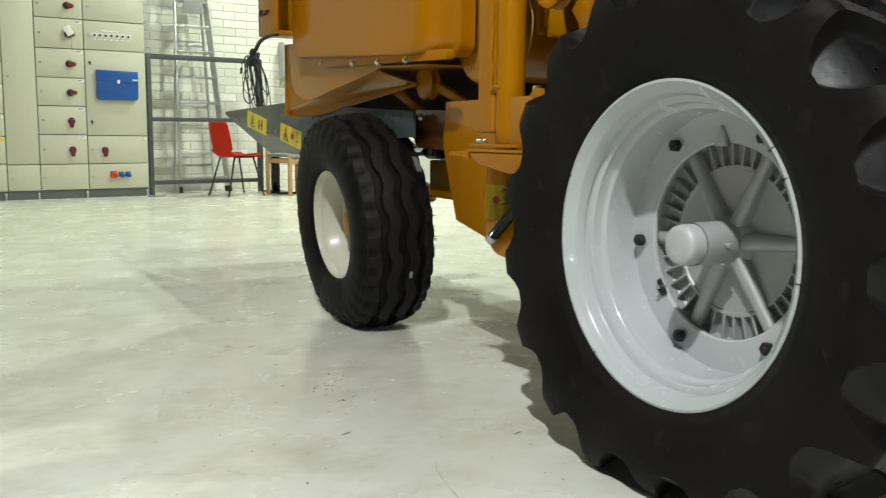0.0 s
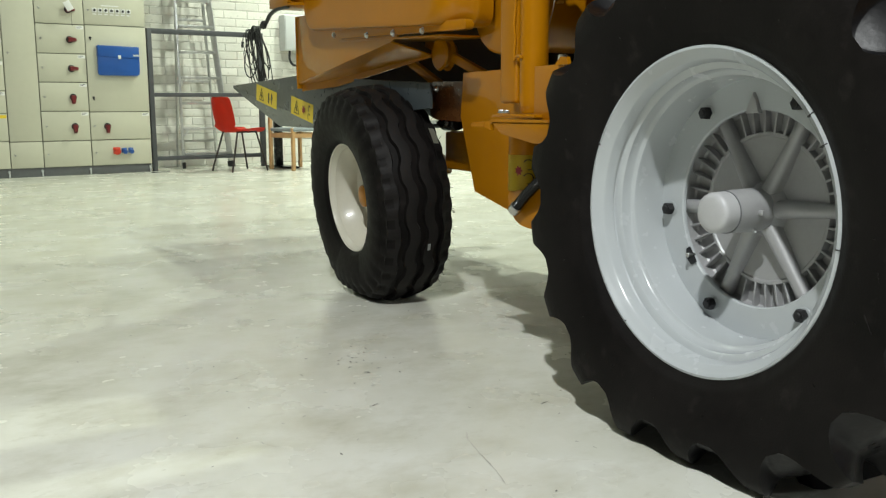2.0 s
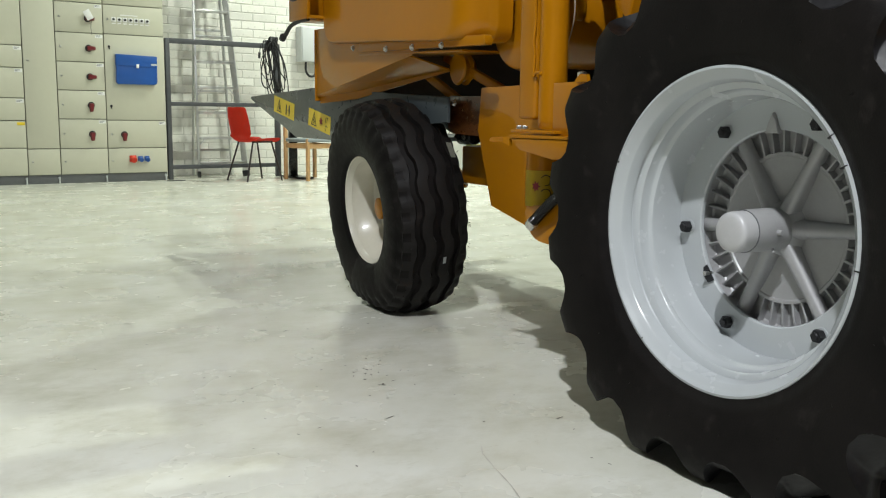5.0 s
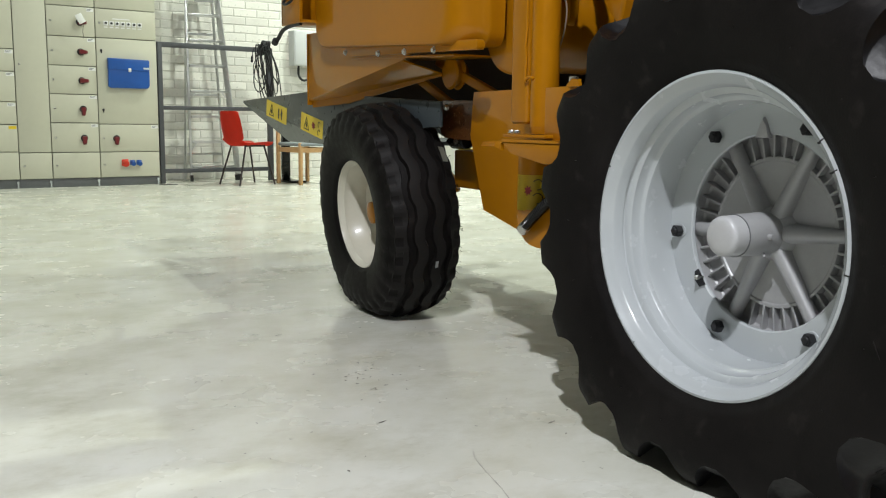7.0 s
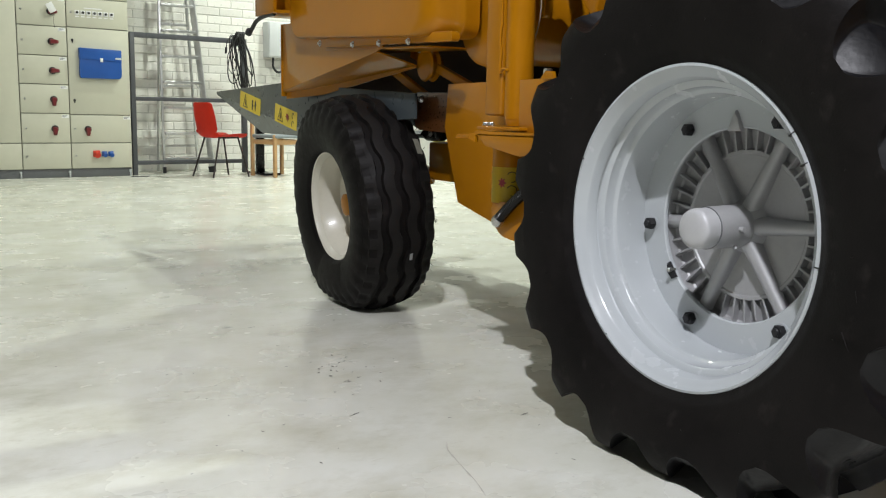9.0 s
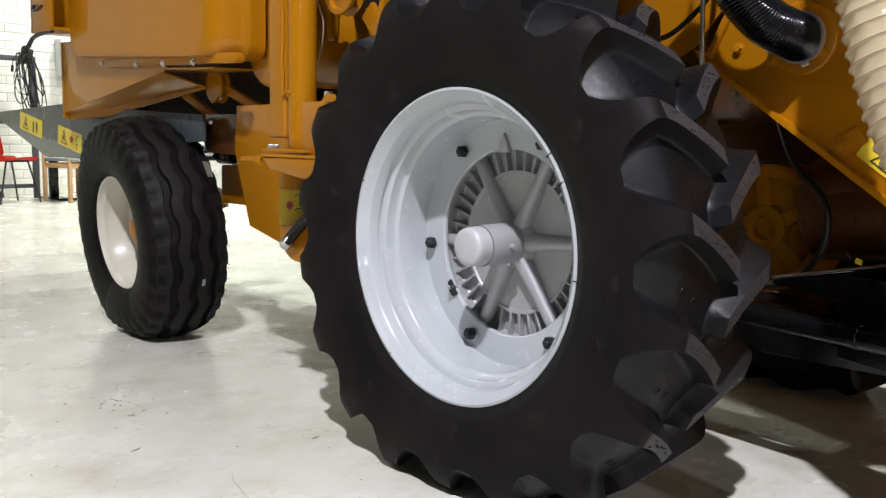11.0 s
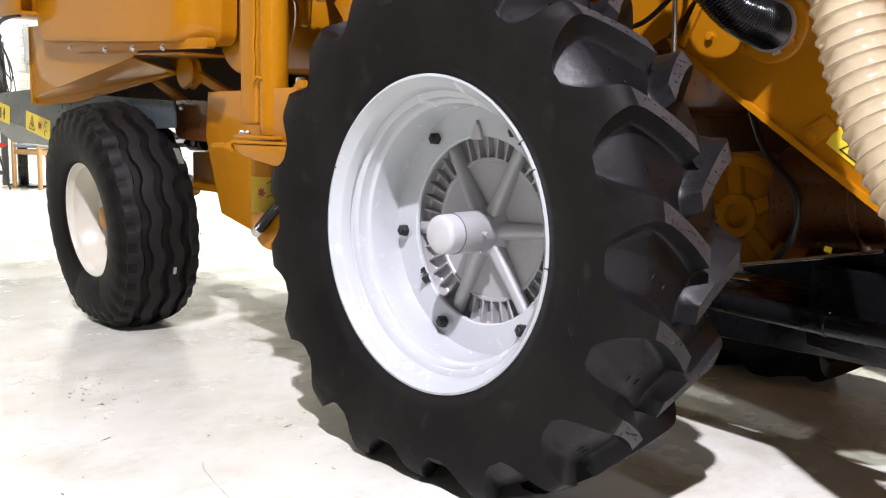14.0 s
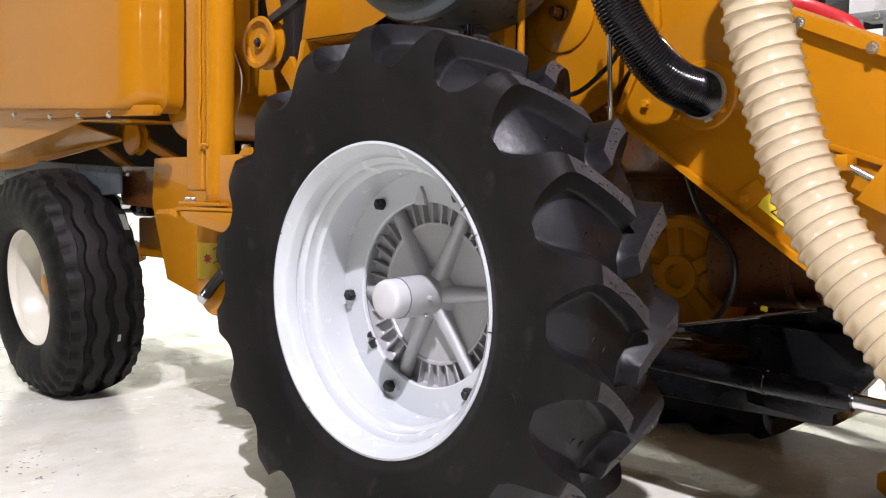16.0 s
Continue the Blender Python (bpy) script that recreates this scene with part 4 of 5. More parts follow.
# dark panel closes the machine behind these, in place of its shade
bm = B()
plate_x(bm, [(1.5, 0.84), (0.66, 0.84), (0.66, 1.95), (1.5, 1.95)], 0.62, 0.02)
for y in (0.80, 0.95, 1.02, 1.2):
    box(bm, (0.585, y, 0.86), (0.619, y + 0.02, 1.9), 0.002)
part("shade_panel", bm, DARK, combine, "dark panel added for the shade behind the post")
# chassis block, its brown carries the shade inside the machine
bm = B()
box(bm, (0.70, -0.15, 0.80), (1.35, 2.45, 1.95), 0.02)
part("chassis", bm, SHADEBROWN, combine, "inner chassis, brown with its shade painted in")
# added block: shuts the gap under the tank and keeps it dark
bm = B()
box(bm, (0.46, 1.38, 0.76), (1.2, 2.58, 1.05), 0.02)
part("under_tank_shade", bm, DARK, combine, "dark block added for the shade under the tank")
bm = B()
box(bm, (0.45, 0.10, 0.46), (1.25, 0.30, 0.64), 0.01)
part("front_axle", bm, ORANGE, combine)
bm = B()
rod(bm, (0.285, 0, ZC), (1.34, 0, ZC), 0.07, seg=24)
part("axle_tube", bm, DARK, combine)

# straw chute: sloping sheet with a turned underside
bm = B()
up_line = [(3.824, 0.838), (3.15, 0.735), (2.56, 0.668), (1.53, 0.73)]
plate_x(bm, [(3.824, 0.846), (2.838, 0.876), (1.53, 0.82)] + up_line[::-1], 0.24, 0.012)
chute = part("straw_chute", bm, GREY, combine, "blue-grey sheet metal straw chute")
bm = B()
loft(bm, [[(0.24, 3.824, 0.838), (0.24, 3.815, 0.830), (0.25, 3.815, 0.832), (0.25, 3.824, 0.840)], [(0.24, 3.19, 0.741), (0.28, 3.19, 0.632), (0.29, 3.19, 0.635), (0.25, 3.19, 0.745)], [(0.24, 2.56, 0.668), (0.30, 2.5, 0.640), (0.31, 2.5, 0.644), (0.25, 2.56, 0.672)]])
part("chute_underside", bm, GREY, chute)
bm = B()
loft(bm, [[(0.24, 3.824, 0.846), (0.24, 3.815, 0.83), (0.245, 3.815, 0.83), (0.245, 3.824, 0.846)], [(1.2, 3.80, 0.846), (1.2, 3.79, 0.83), (1.205, 3.79, 0.83), (1.205, 3.80, 0.846)]])
part("chute_lip", bm, GREY, chute)
bm = B()
box(bm, (0.31, 2.5, 0.63), (1.2, 3.2, 0.65), 0.003)
part("chute_floor", bm, GREY, chute)
bm = B()
loft(bm, [[(x, 3.814, 0.826), (x, 3.205, 0.634), (x, 3.205, 0.642), (x, 3.814, 0.834)] for x in (0.30, 1.19)])
part("chute_ramp", bm, GREY, chute)
bm = B()
plate_x(bm, [(3.80, 0.846), (2.838, 0.876), (2.5, 0.86), (2.5, 0.655), (3.2, 0.655), (3.79, 0.84)], 1.205, 0.008)
part("chute_side", bm, GREY, chute)
sl = Vector((0, -1, -0.16))
sticker(chute, (0.2385, 3.42, 0.765), sl, (0, -0.16, 1), 0.31, 0.085, [("triangle", 0.085, 0.040, 0.036), ("bars", 0.215, 0.042, 0.028)])
sticker(chute, (0.2385, 2.91, 0.70), sl, (0, -0.16, 1), 0.28, 0.085, [("triangle", 0.075, 0.040, 0.036), ("blot", 0.165, 0.045, 0.025), ("turn", 0.225, 0.042, 0.030)])

# pulley, belt and arms behind the post
bm = B()
lathe(bm, [(0.002, 0.0), (0.002, 0.020), (0.012, 0.024), (0.012, 0.054), (0.0, 0.060), (0.0, 0.073), (0.006, 0.076), (0.016, 0.058), (0.030, 0.058), (0.040, 0.076), (0.046, 0.073), (0.046, 0.0)], (0.30, 0.819, 1.179), 40)
pul = part("belt_pulley", bm, ORANGE, combine, "orange grooved belt pulley")
bolts(pul, [(0.302, 0.819, 1.179)], r=0.010, h=0.010, material=BOLTBLACK)
bm = B()
loft(bm, [[(0.312, 0.80, 1.245), (0.334, 0.80, 1.245), (0.334, 0.79, 1.227), (0.312, 0.79, 1.227)], [(0.312, 0.30, 1.42), (0.334, 0.30, 1.42), (0.334, 0.29, 1.402), (0.312, 0.29, 1.402)]])
part("drive_belt", bm, CABLE, combine, "black rubber drive belt")
for pts in ([(0.79, 1.10), (0.70, 1.0), (0.64, 1.0), (0.745, 1.14)], [(0.90, 1.45), (0.84, 1.22), (0.80, 1.24), (0.85, 1.45)]):
    bm = B()
    plate_x(bm, pts, 0.36, 0.02)
    part("swing_arm", bm, ORANGE, combine)
bm = B()
pipe(bm, [(0.20, 0.82, 1.4), (0.20, 0.81, 1.25), (0.20, 0.796, 1.159), (0.2, 0.765, 1.10), (0.2, 0.751, 1.06), (0.2, 0.762, 0.995), (0.2, 0.796, 0.932), (0.2, 0.83, 0.88)], 0.0021, 8)
part("bowden_cable", bm, HOSEWIRE, combine, "thin pale bowden cable")
# sheet guard over the wheel: face, turned side flange and inner sheet
bm = B()
plate_x(bm, [(0.575, 1.9), (0.59, 1.27), (0.615, 1.166), (0.357, 1.164), (0.2, 1.22), (0.15, 1.5), (0.15, 1.9)], 0.30, 0.004, 0.001)
guard = part("wheel_guard", bm, ORANGE, combine, "orange sheet guard above the wheel")
bm = B()
plate_x(bm, [(0.614, 1.1655), (0.658, 1.02), (0.636, 1.02), (0.594, 1.1645)], 0.298, 0.12, 0.001)
part("guard_flange", bm, ORANGE, guard)
bm = B()
box(bm, (0.3045, 0.22, 1.160), (0.44, 0.592, 1.1635), 0.001)
part("guard_fold", bm, ORANGE, guard)
# the shade under the guard is put into this sheet's brown
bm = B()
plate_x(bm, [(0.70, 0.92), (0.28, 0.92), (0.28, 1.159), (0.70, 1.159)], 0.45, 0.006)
part("inner_sheet", bm, SHADEBROWN, guard, "inner sheet, its shade painted as brown")
bm = B()
lathe(bm, [(0.0, 0.0), (0.0, 0.235), (0.006, 0.250), (0.014, 0.256), (0.022, 0.256), (0.026, 0.282), (0.032, 0.294), (0.046, 0.300), (0.054, 0.294), (0.30, 0.292), (0.30, 0.0)], (0.27, 0.17, 1.465), 80)
part("air_cleaner", bm, GREY, combine, "grey round air cleaner canister")
bm = B()
rod(bm, (0.45, 0.144, 1.05), (0.45, 0.13, 1.30), 0.014, seg=24)
part("hydraulic_line", bm, BLUEBLACK, combine, "glossy blue-black hydraulic line")
# added dark sheet, the shaded void behind the guard as colour
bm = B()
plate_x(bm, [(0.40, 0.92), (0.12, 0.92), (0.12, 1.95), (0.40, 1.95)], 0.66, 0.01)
part("shade_sheet", bm, DARK, combine, "dark sheet added for the black shade behind the guard")
bm = B()
box(bm, (0.60, 0.142, 0.98), (0.65, 0.197, 1.9), 0.004)
part("column", bm, ORANGE, combine)
bm = B()
rod(bm, (0.50, 0.006, 0.9), (0.50, 0.008, 1.8), 0.009, seg=20)
part("grab_rail", bm, ORANGE, combine)
bm = B()
rod(bm, (0.68, 0.015, 1.222), (0.665, 0.015, 1.222), 0.022, seg=24, bevel=0.003)
rod(bm, (0.665, 0.015, 1.222), (0.63, 0.015, 1.222), 0.012, seg=20, bevel=0.003)
part("shaft_end", bm, SHADEBROWN, combine, "brown shaft end")
bm = B()
plate_x(bm, [(0.141, 0.93), (-0.03, 0.945), (-0.115, 0.985), (-0.30, 1.20), (-0.30, 1.95), (0.141, 1.95)], 0.69, 0.008)
lathe(bm, [(-0.010, 0.0), (-0.010, 0.094), (-0.006, 0.10), (0.0, 0.102)], (0.69, 0.02, 1.222), 56)
part("side_wall", bm, ORANGE, combine, "orange side wall with a round cover")
bm = B()
pipe(bm, [(0.62, 0.12, 0.97), (0.62, 0.03, 0.982), (0.62, -0.05, 1.002), (0.62, -0.095, 1.014), (0.62, -0.142, 1.045), (0.62, -0.19, 1.091), (0.61, -0.215, 1.16), (0.60, -0.22, 1.35)], 0.0065, 8)
part("black_cable", bm, CABLE, combine)
# gas strut between wheel and body
bm = B()
rod(bm, (0.352, -0.352, 0.90), (0.36, -0.322, 1.5), 0.005, seg=12)
part("gas_strut", bm, CHROME, combine, "thin chromed strut")

# feeder housing, sloping down to the front
FX = 0.58
bm = B()
plate_x(bm, [(-0.215, 0.954), (-0.70, 0.607), (-1.25, 0.213), (-1.5, 0.30), (-1.5, 0.76), (-0.818, 1.06), (-0.55, 1.175), (-0.42, 1.24), (-0.36, 1.26)], FX, 0.55, 0.004)
feeder = part("feeder_housing", bm, ORANGE, combine, "sloping orange feeder housing")
bm = B()
# turned lip along the lower edge and flange along the upper one
loft(bm, [[(FX - 0.022, -0.20, 0.965), (FX - 0.022, -0.215, 0.940), (FX + 0.05, -0.215, 0.940), (FX + 0.05, -0.20, 0.965)], [(FX - 0.022, -1.25, 0.235), (FX - 0.022, -1.265, 0.21), (FX + 0.05, -1.265, 0.21), (FX + 0.05, -1.25, 0.235)]])
part("lower_lip", bm, ORANGE, feeder)
bm = B()
s0, s1 = Vector((0, -0.56, 1.17)), Vector((0, -1.5, 0.755))
loft(bm, [[(FX - 0.018, p.y, p.z), (FX - 0.018, p.y - 0.016, p.z - 0.036), (FX + 0.004, p.y - 0.016, p.z - 0.036), (FX + 0.06, p.y, p.z + 0.01)] for p in (s0, s1)])
rail = part("top_flange", bm, ORANGE, feeder)
bolts(rail, [(FX - 0.018, -0.655, 1.108), (FX - 0.018, -0.798, 1.045), (FX - 0.018, -0.94, 0.982)], r=0.009, h=0.010)
bm = B()
plate_x(bm, [(-0.325, 1.26), (-0.335, 1.141), (-0.235, 0.945), (-0.225, 0.952), (-0.322, 1.144), (-0.312, 1.27)], FX - 0.012, 0.014, 0.002)
part("seam_rib", bm, ORANGE, feeder)
bm = B()
plate_x(bm, [(-0.70, 0.873), (-0.95, 0.790), (-0.95, 0.778), (-0.70, 0.861)], FX - 0.01, 0.012, 0.001)
part("crease_rib", bm, ORANGE, feeder)
bm = B()
plate_x(bm, [(-0.525, 0.765), (-0.575, 0.795), (-0.60, 0.765), (-0.55, 0.727)], FX - 0.006, 0.008, 0.001)
part("patch_plate", bm, ORANGE, feeder)
bolts(feeder, [(FX - 0.006, -0.549, 0.752), (FX, -0.30, 0.965)], r=0.010, material=ORANGE, h=0.012)
bm = B()
lathe(bm, [(0.0, 0.0), (0.0, 0.073), (0.003, 0.076), (0.008, 0.076), (0.008, 0.0)], (FX - 0.008, -0.446, 0.977), 48)
fl = part("hose_flange", bm, ORANGE, feeder, "round orange hose flange")
bolts(fl, [(FX - 0.008, -0.450, 1.042), (FX - 0.008, -0.494, 0.945), (FX - 0.008, -0.385, 0.935)], r=0.010, h=0.012, material=ORANGE)
dirn = Vector((0, -0.812, -0.583)).normalized()
sticker(feeder, (FX - 0.003, -0.575, 0.738), dirn, (0, -0.583, 0.812), 0.155, 0.062, [("triangle", 0.055, 0.027, 0.025), ("bars", 0.115, 0.03, 0.018)])
# adjusting rod with its brackets
bm = B()
plate_x(bm, [(-0.79, 0.755), (-0.90, 0.70), (-0.93, 0.79), (-0.84, 0.826)], FX - 0.05, 0.05, 0.002)
box(bm, (FX - 0.06, -0.775, 0.810), (FX, -0.735, 0.842), 0.004)
adj = part("adjuster", bm, ORANGE, feeder)
bm = B()
rod(bm, (FX - 0.035, -0.74, 0.834), (FX - 0.035, -0.98, 0.708), 0.008, seg=14)
part("threaded_rod", bm, ZINC, adj)

# black ribbed hose into the flange
bm = B()
path = smooth_path([(0.34, -0.321, 1.42), (0.35, -0.331, 1.27), (0.37, -0.348, 1.155), (0.41, -0.386, 1.066), (0.465, -0.423, 1.005), (0.53, -0.449, 0.98), (0.572, -0.453, 0.975)], 96)
pipe(bm, path, 0.047, 28, raw=True, radius=lambda i, k: 0.0475 + 0.0017 * math.cos(i * math.pi * 2 / 7))
hose = part("black_hose", bm, HOSEBLACK, feeder, "glossy black ribbed suction hose")
bm = B()
lathe(bm, [(0.0, 0.049), (0.0, 0.0545), (0.012, 0.0545), (0.012, 0.049)], (0.548, -0.4515, 0.977), 40, closed=True)
rod(bm, (0.556, -0.475, 0.925), (0.556, -0.460, 0.920), 0.005, seg=10)
part("hose_clamp", bm, ALU, hose, "steel hose clamp")

# drum and gearbox under the feeder, in shade
DC = (0.86, -0.238, 0.545)
bm = B()
lathe(bm, [(0.02, 0.0), (0.02, 0.03), (-0.005, 0.032), (-0.005, 0.055), (0.02, 0.060), (0.03, 0.125), (0.0, 0.128), (-0.004, 0.150), (0.004, 0.160), (0.03, 0.163), (0.12, 0.163), (0.125, 0.150), (0.5, 0.150)], DC, 56)
drum = part("drive_drum", bm, ORANGE, combine, "orange drive drum in shade")
for a in (10, 82, 154, 226, 298):
    bm = B()
    box(bm, (0.0, 0.03, -0.018), (0.028, 0.135, 0.018), 0.004, Matrix.Translation(DC) @ pose(0, 0, 0, a, 0, 0))
    part("drum_arm", bm, ORANGE, drum)
# the bright floor's reflection on the drum, painted as a white patch
bm = B()
rows_ = []
for x in (0.935, 0.965):
    rows_.append([bm.verts.new((x, DC[1] + 0.1645 * math.cos(a), DC[2] + 0.1645 * math.sin(a))) for a in (radians(168 + 6 * i) for i in range(7))])
for i in range(6):
    bm.faces.new((rows_[0][i], rows_[0][i + 1], rows_[1][i + 1], rows_[1][i]))
part("painted_reflection", bm, LABELWHITE, drum, "white patch painted as the floor's reflection")
bm = B()
pipe(bm, [(0.82, -0.27, 0.84), (0.78, -0.33, 0.74), (0.75, -0.382, 0.685), (0.745, -0.428, 0.644), (0.74, -0.452, 0.597), (0.74, -0.451, 0.547), (0.745, -0.434, 0.503), (0.75, -0.398, 0.457), (0.75, -0.36, 0.431), (0.755, -0.28, 0.421), (0.78, -0.19, 0.45)], 0.008, 10)
part("hydraulic_hose", bm, CABLE, combine, "black looped hydraulic hose")
# sheet, disc and tube take the brown that has shade in it
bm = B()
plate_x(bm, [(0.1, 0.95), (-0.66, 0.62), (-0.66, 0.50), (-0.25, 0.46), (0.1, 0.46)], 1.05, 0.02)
part("belly_sheet", bm, SHADEBROWN, combine, "belly sheet in a brown that includes its shade")
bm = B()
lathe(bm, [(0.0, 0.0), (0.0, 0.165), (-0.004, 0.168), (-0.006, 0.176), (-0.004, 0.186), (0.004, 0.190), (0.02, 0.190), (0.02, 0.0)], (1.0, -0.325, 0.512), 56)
part("drum_flange", bm, SHADEBROWN, combine, "brown flanged disc behind the drum")
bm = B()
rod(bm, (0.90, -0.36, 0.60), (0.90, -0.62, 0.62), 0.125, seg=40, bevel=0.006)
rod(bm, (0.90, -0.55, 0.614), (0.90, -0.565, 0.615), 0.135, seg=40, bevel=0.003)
part("auger_tube", bm, SHADEBROWN, combine, "brown auger tube under the feeder")
# black header carrier, cylinder and rods
bm = B()
box(bm, (0.6819, -0.7136, 0.268), (0.9019, -0.08, 0.378), 0.01)
part("cross_beam", bm, BLACK, combine, "black painted cross beam")
bm = B()
plate_x(bm, [(-0.344, 0.444), (-0.6784, 0.5188), (-0.8016, 0.576), (-1.004, 0.444), (-1.048, 0.3648), (-0.784, 0.3912), (-0.6256, 0.3868), (-0.52, 0.4132), (-0.344, 0.4308)], 0.7083, 0.05, 0.004)
carrier2 = part("header_carrier", bm, BLACK, combine, "black painted header carrier")
bm = B()
plate_x(bm, rounded([(-0.5376, 0.4731), (-0.8218, 0.481), (-0.8245, 0.4229), (-0.7858, 0.3701), (-0.733, 0.3085), (-0.6872, 0.2883), (-0.5376, 0.2988)], 0.012, 3), 0.6379, 0.05, 0.003)
part("end_plate", bm, BLACK, carrier2)
bm = B()
rod(bm, (0.6027, -0.1856, 0.3824), (0.5499, -0.7972, 0.3631), 0.0246, seg=28, bevel=0.003)
lift = part("lift_cylinder", bm, BLACK, combine, "black hydraulic lift cylinder with a chromed rod")
bm = B()
rod(bm, (0.5499, -0.7928, 0.3631), (0.5191, -1.136, 0.3525), 0.015, seg=24)
part("piston_rod", bm, CHROME, lift)
bm = B()
rod(bm, (0.5939, -0.256, 0.3811), (0.5926, -0.2692, 0.3807), 0.0273, seg=28, bevel=0.002)
part("cylinder_ring", bm, BLACK, lift)
bm = B()
rod(bm, (0.5662, -0.608, 0.3691), (0.5651, -0.6186, 0.3688), 0.0268, seg=28, bevel=0.002)
part("cylinder_ring", bm, BLACK, lift)
bm = B()
rod(bm, (0.7057, -0.2625, 0.4284), (0.662, -0.6781, 0.5194), 0.0053, seg=12)
part("control_rod", bm, CHROME, combine, "thin chromed control rod")
bm = B()
box(bm, (0.0, -0.008, -0.006), (0.002, 0.008, 0.006), 0.0, pose(0.6751, -0.5556, 0.5089, 12, 0, 0))
part("tag", bm, YELLOW, combine, "small yellow tag")

# ---- clear spiral hose beside the feeder ----
hose2 = thing("spiral_hose", "translucent cream spiral suction hose hanging beside the machine", "hose", m=pose(0, 0, 0))
bm = B()
line = smooth_path([(0.294, -0.679, 1.519), (0.294, -0.684, 1.278), (0.294, -0.687, 1.091), (0.294, -0.708, 1.01), (0.29, -0.734, 0.924), (0.285, -0.763, 0.842), (0.276, -0.804, 0.756), (0.261, -0.86, 0.669), (0.237, -0.943, 0.569), (0.208, -1.059, 0.453), (0.189, -1.222, 0.348), (0.189, -1.461, 0.28)], 40)
steps = [line[0]]
pitch, per = 0.0269, 10
walked, nextp = 0.0, pitch / per
for a, b in zip(line, line[1:]):
    seglen = (b - a).length
    while walked + seglen >= nextp:
        steps.append(a.lerp(b, (nextp - walked) / seglen))
        nextp += pitch / per
    walked += seglen


def film_radius(i):
    f = (i % per) / per
    return 0.0605 - 0.0042 * math.sin(math.pi * f) ** 0.8 + (0.0010 if i % per == 0 else 0)


rings, up = [], None
for i, c in enumerate(steps):
    d = (steps[min(i + 1, len(steps) - 1)] - steps[max(i - 1, 0)]).normalized()
    up = frame_of(d)[1] if up is None else (up - d * up.dot(d)).normalized()
    w = d.cross(up)
    ring = []
    for j in range(40):
        a = 2 * math.pi * j / 40
        k = film_radius(i) + 0.0009 * math.sin(9 * a + (i // per) * 2.1) * math.sin(math.pi * (i % per) / per)
        ring.append(c + d * (pitch * j / 40) + k * (math.cos(a) * up + math.sin(a) * w))
    rings.append(ring)
verts = [[bm.verts.new(p) for p in ring] for ring in rings]
for i in range(len(verts) - 1):
    for j in range(39):
        bm.faces.new((verts[i][j], verts[i][j + 1], verts[i + 1][j + 1], verts[i + 1][j]))
    if i + per < len(verts) - 1:
        bm.faces.new((verts[i][39], verts[i + per][0], verts[i + per + 1][0], verts[i + 1][39]))
part("hose_wall", bm, HOSECLEAR, hose2, "translucent cream film")
bm = B()
helix = []
for i in range(0, len(rings) - 1, per):
    for j in range(0, 40, 2):
        c = sum(rings[i], Vector()) / 40
        helix.append(rings[i][j] + (rings[i][j] - c).normalized() * 0.0004)
pipe(bm, helix, 0.0009, 6, raw=True)
part("spiral_wire", bm, HOSEWIRE, hose2, "steel spiral wire")
bm = B()
for i in range(11):
    a, zz = radians(166 + 6.5 * i), 1.1425 + 0.0028 * i
    if i in (4, 8):
        continue
    c = Vector((0.2947, -0.6858, zz))
    d = Vector((math.cos(a), math.sin(a), 0))
    box(bm, (-0.0022, -0.0006, -0.005), (0.0022, 0.0006, 0.005), 0.0, Matrix.Translation(c + d * 0.0612) @ pose(0, 0, 0, 0, 0, math.degrees(a) + 90))
part("printed_mark", bm, INK, hose2, "faint black printed bars")

# ---- beyond the feeder ----
rack = thing("equipment_rack", "black equipment rack with white boxes on it", "rack", m=pose(3.3, -0.15, 0))
bm = B()
box(bm, (0.05, -0.6, 1.41), (0.5, 0.75, 1.44), 0.005)
part("shelf", bm, BLACK, rack)
for y in (-0.57, 0.72):
    for x in (0.07, 0.45):
        bm = B()
        box(bm, (x - 0.02, y - 0.02, 0), (x + 0.02, y + 0.02, 2.1), 0.003)
        part("upright", bm, BLACK, rack)
# added panel, supplies the dark background behind the boxes
bm = B()
box(bm, (0.47, -0.6, 0.9), (0.49, 0.75, 2.1), 0.004)
part("backdrop_panel", bm, BLACK, rack, "black panel added as a dark backdrop")
bm = B()
box(bm, (0.06, 0.275, 1.632), (0.4, 0.395, 1.85), 0.006)
part("white_box", bm, LABELWHITE, rack, "white equipment box")
bm = B()
box(bm, (0.0, -0.55, 1.583), (0.03, 0.42, 1.628), 0.004)
part("mounting_rail", bm, PLINTH, rack, "grey mounting rail with bolts")
for k in range(5):
    bm = B()
    rod(bm, (-0.001, 0.355 - 0.115 * k, 1.60), (-0.02, 0.355 - 0.115 * k, 1.60), 0.014, seg=12, bevel=0.002)
    part("terminal", bm, ZINC, rack)
    bm = B()
    box(bm, (-0.012, 0.30 - 0.115 * k, 1.50), (-0.002, 0.325 - 0.115 * k, 1.59), 0.003)
    part("strap", bm, PLINTH, rack)
bm = B()
box(bm, (0.06, -0.1, 1.445), (0.4, 0.36, 1.555), 0.01)
part("white_box", bm, LABELWHITE, rack, "low white box on the shelf")
redbar = thing("red_guard_bar", "red painted curved guard bar behind the feeder", "guard bar", m=pose(0, 0, 0))
bm = B()
pipe(bm, [(1.9, 0.25, 0.0), (1.9, 0.25, 0.9), (1.9, 0.2, 1.30), (1.9, 0.08, 1.415), (1.9, -0.08, 1.41), (1.9, -0.2, 1.365), (1.9, -0.30, 1.29), (1.92, -0.30, 1.15), (2.0, -0.1, 0.9), (2.05, 0.15, 0.6), (2.05, 0.22, 0.0)], 0.036, 16)
